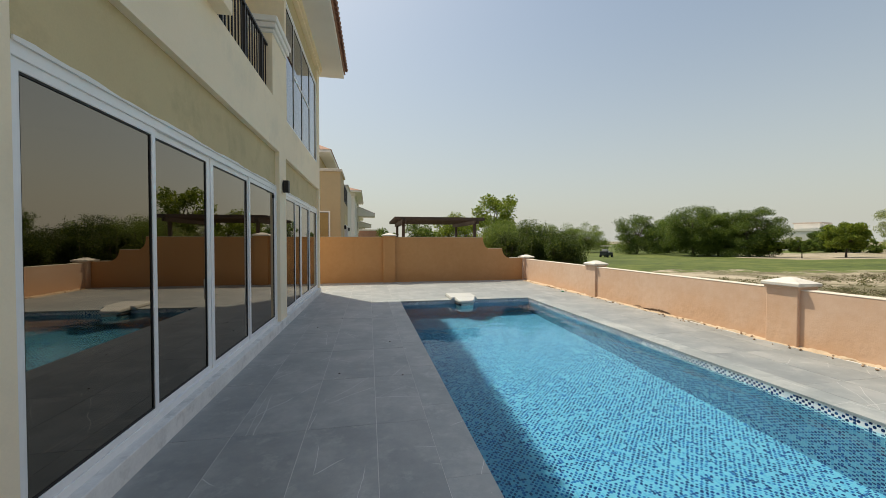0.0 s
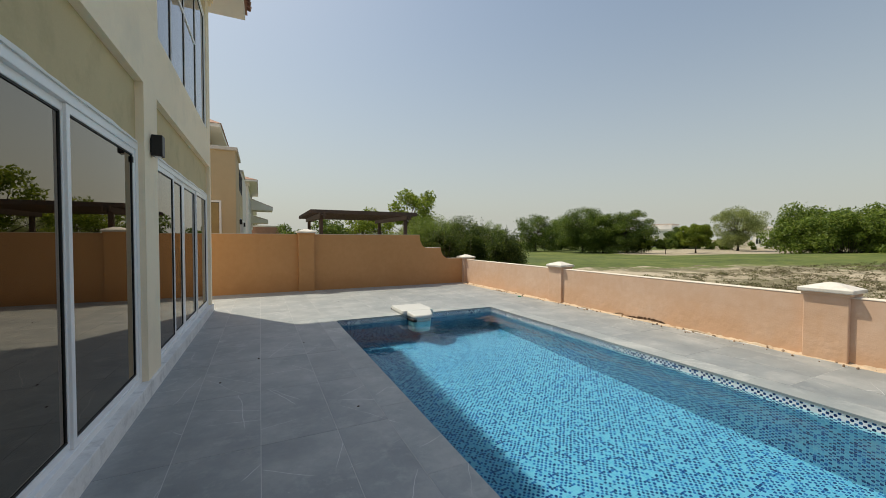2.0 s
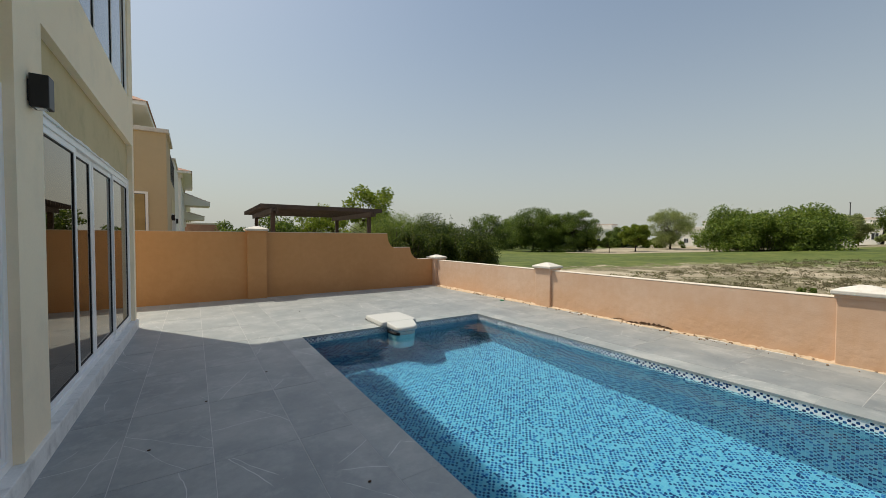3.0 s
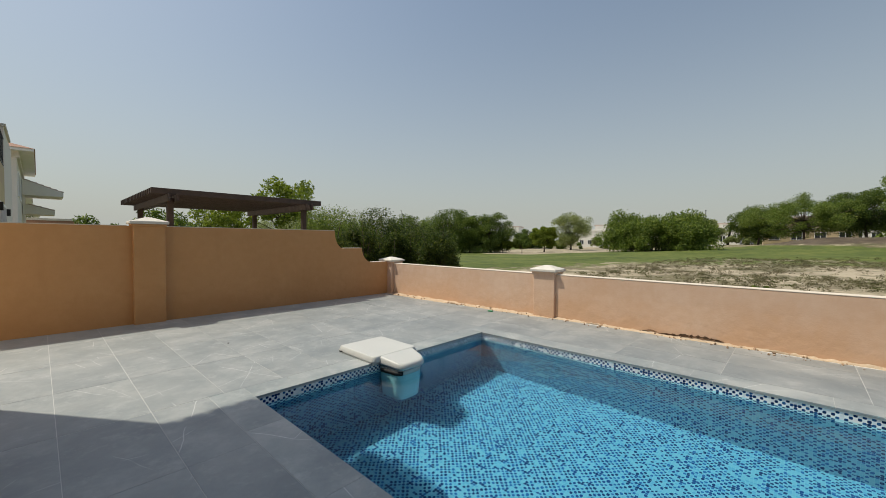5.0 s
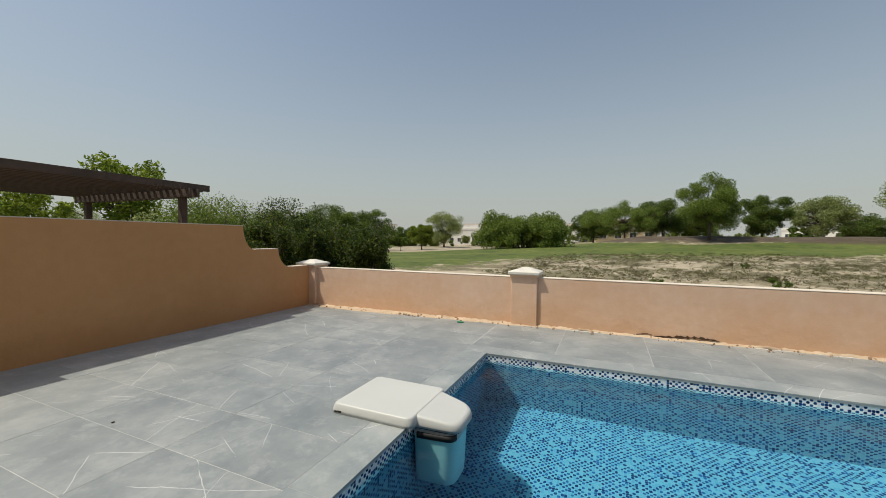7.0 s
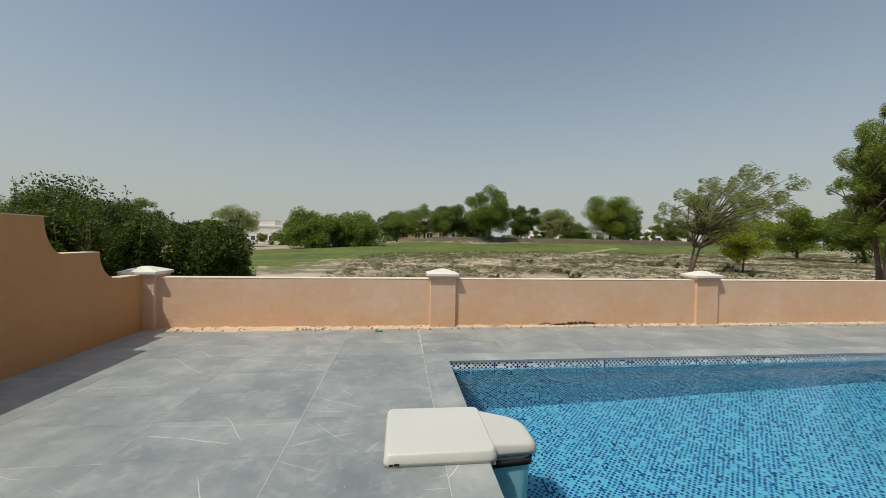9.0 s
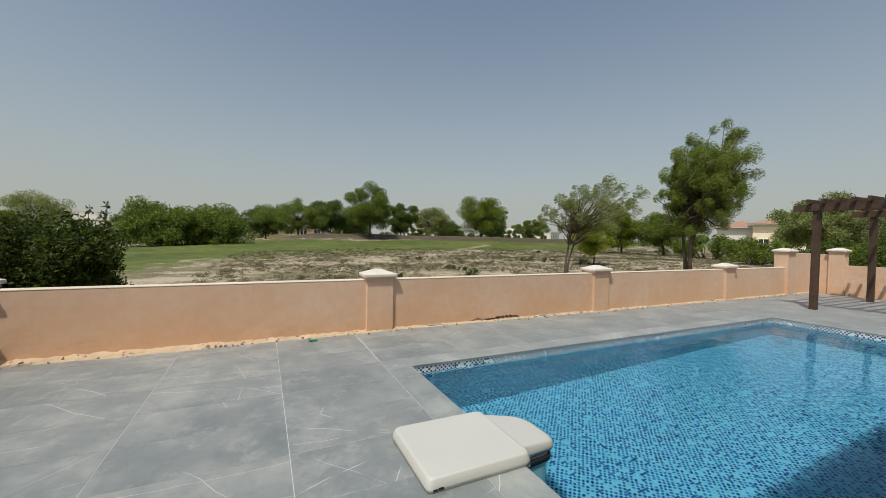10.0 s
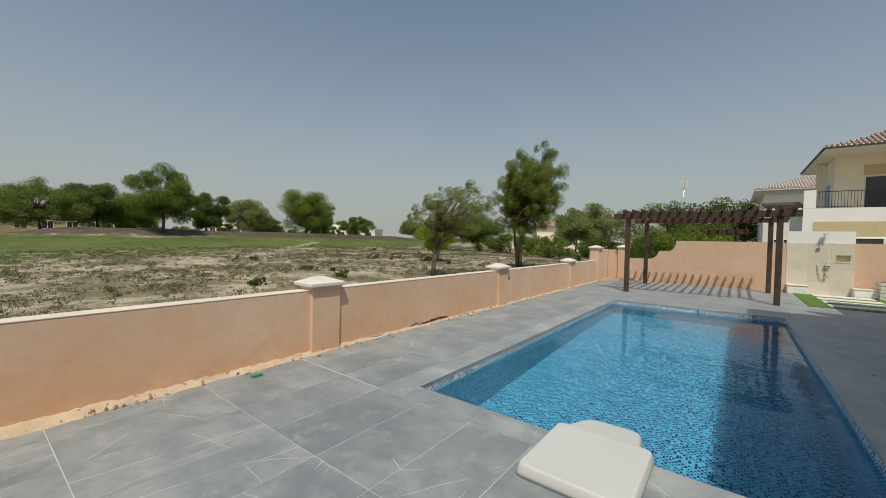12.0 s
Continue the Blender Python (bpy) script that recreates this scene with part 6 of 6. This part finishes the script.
for px in (-0.75, 0.75):
    for py in (-0.55, 0.55):
        bm = bmesh.new()
        add_tube(bm, [(px, py - 0.1, 0.23), (px, py + 0.1, 0.23)], [0.23, 0.23], 12)
        part("wheel", bm, M_GASKET, cart)

# ---------------------------------------------------------------- floor tiles and coping slabs
tile_cache = {}


def slab_mesh(name, w, l, h, material):
    key = (name, round(w, 3), round(l, 3))
    if key not in tile_cache:
        bm = bmesh.new()
        add_box(bm, 0, w, 0, l, -h, 0)
        tile_cache[key] = mesh_of(name, bm, material)
    return tile_cache[key]


def lay(xa, xb, ya, yb):
    gap = 0.0045
    i0, j0 = math.floor((xa - 0.078) / 0.606), math.floor((ya - 11.085) / 1.215)
    for i in range(i0, math.ceil((xb - 0.078) / 0.606)):
        for j in range(j0, math.ceil((yb - 11.085) / 1.215)):
            a, b = max(xa, 0.078 + i * 0.606), min(xb, 0.684 + i * 0.606)
            c, e = max(ya, 11.085 + j * 1.215), min(yb, 12.3 + j * 1.215)
            if b - a < 0.03 or e - c < 0.03:
                continue
            t = new("tile", slab_mesh("tile", b - a - gap, e - c - gap, 0.012, M_TILE))
            t.parent = deck_bed
            t.location = (a + gap / 2, c + gap / 2, random.uniform(-0.0006, 0.0006))


lay(-1.9, 6.53, COPE[3], 15.75)
lay(-1.9, COPE[0], -0.80, COPE[3])
lay(COPE[1], 6.53, COPE[2], COPE[3])
lay(COPE[0], 6.53, -0.80, COPE[2])
lay(0.16, 6.53, -5.05, -0.80)
lay(-5.2, -1.9, 13.12, 15.75)


def cope(a, b, c, e):
    t = new("coping_slab", slab_mesh("coping_slab", b - a - 0.003, e - c - 0.003, 0.02, M_COPING))
    t.parent = pool
    t.location = (a + 0.0015, c + 0.0015, 0.0)


ky = [COPE[2]] + [k for k in np.arange(2.9, 10.9, 1.2)] + [COPE[3]]
for c, e in zip(ky, ky[1:]):
    cope(COPE[0], POOL[0], float(c), float(e))
    cope(POOL[1], COPE[1], float(c), float(e))
kx = [POOL[0]] + [k for k in np.arange(1.33, 4.5, 1.2)] + [POOL[1]]
for a, b in zip(kx, kx[1:]):
    cope(float(a), float(b), COPE[2], POOL[2])
    cope(float(a), float(b), POOL[3], COPE[3])
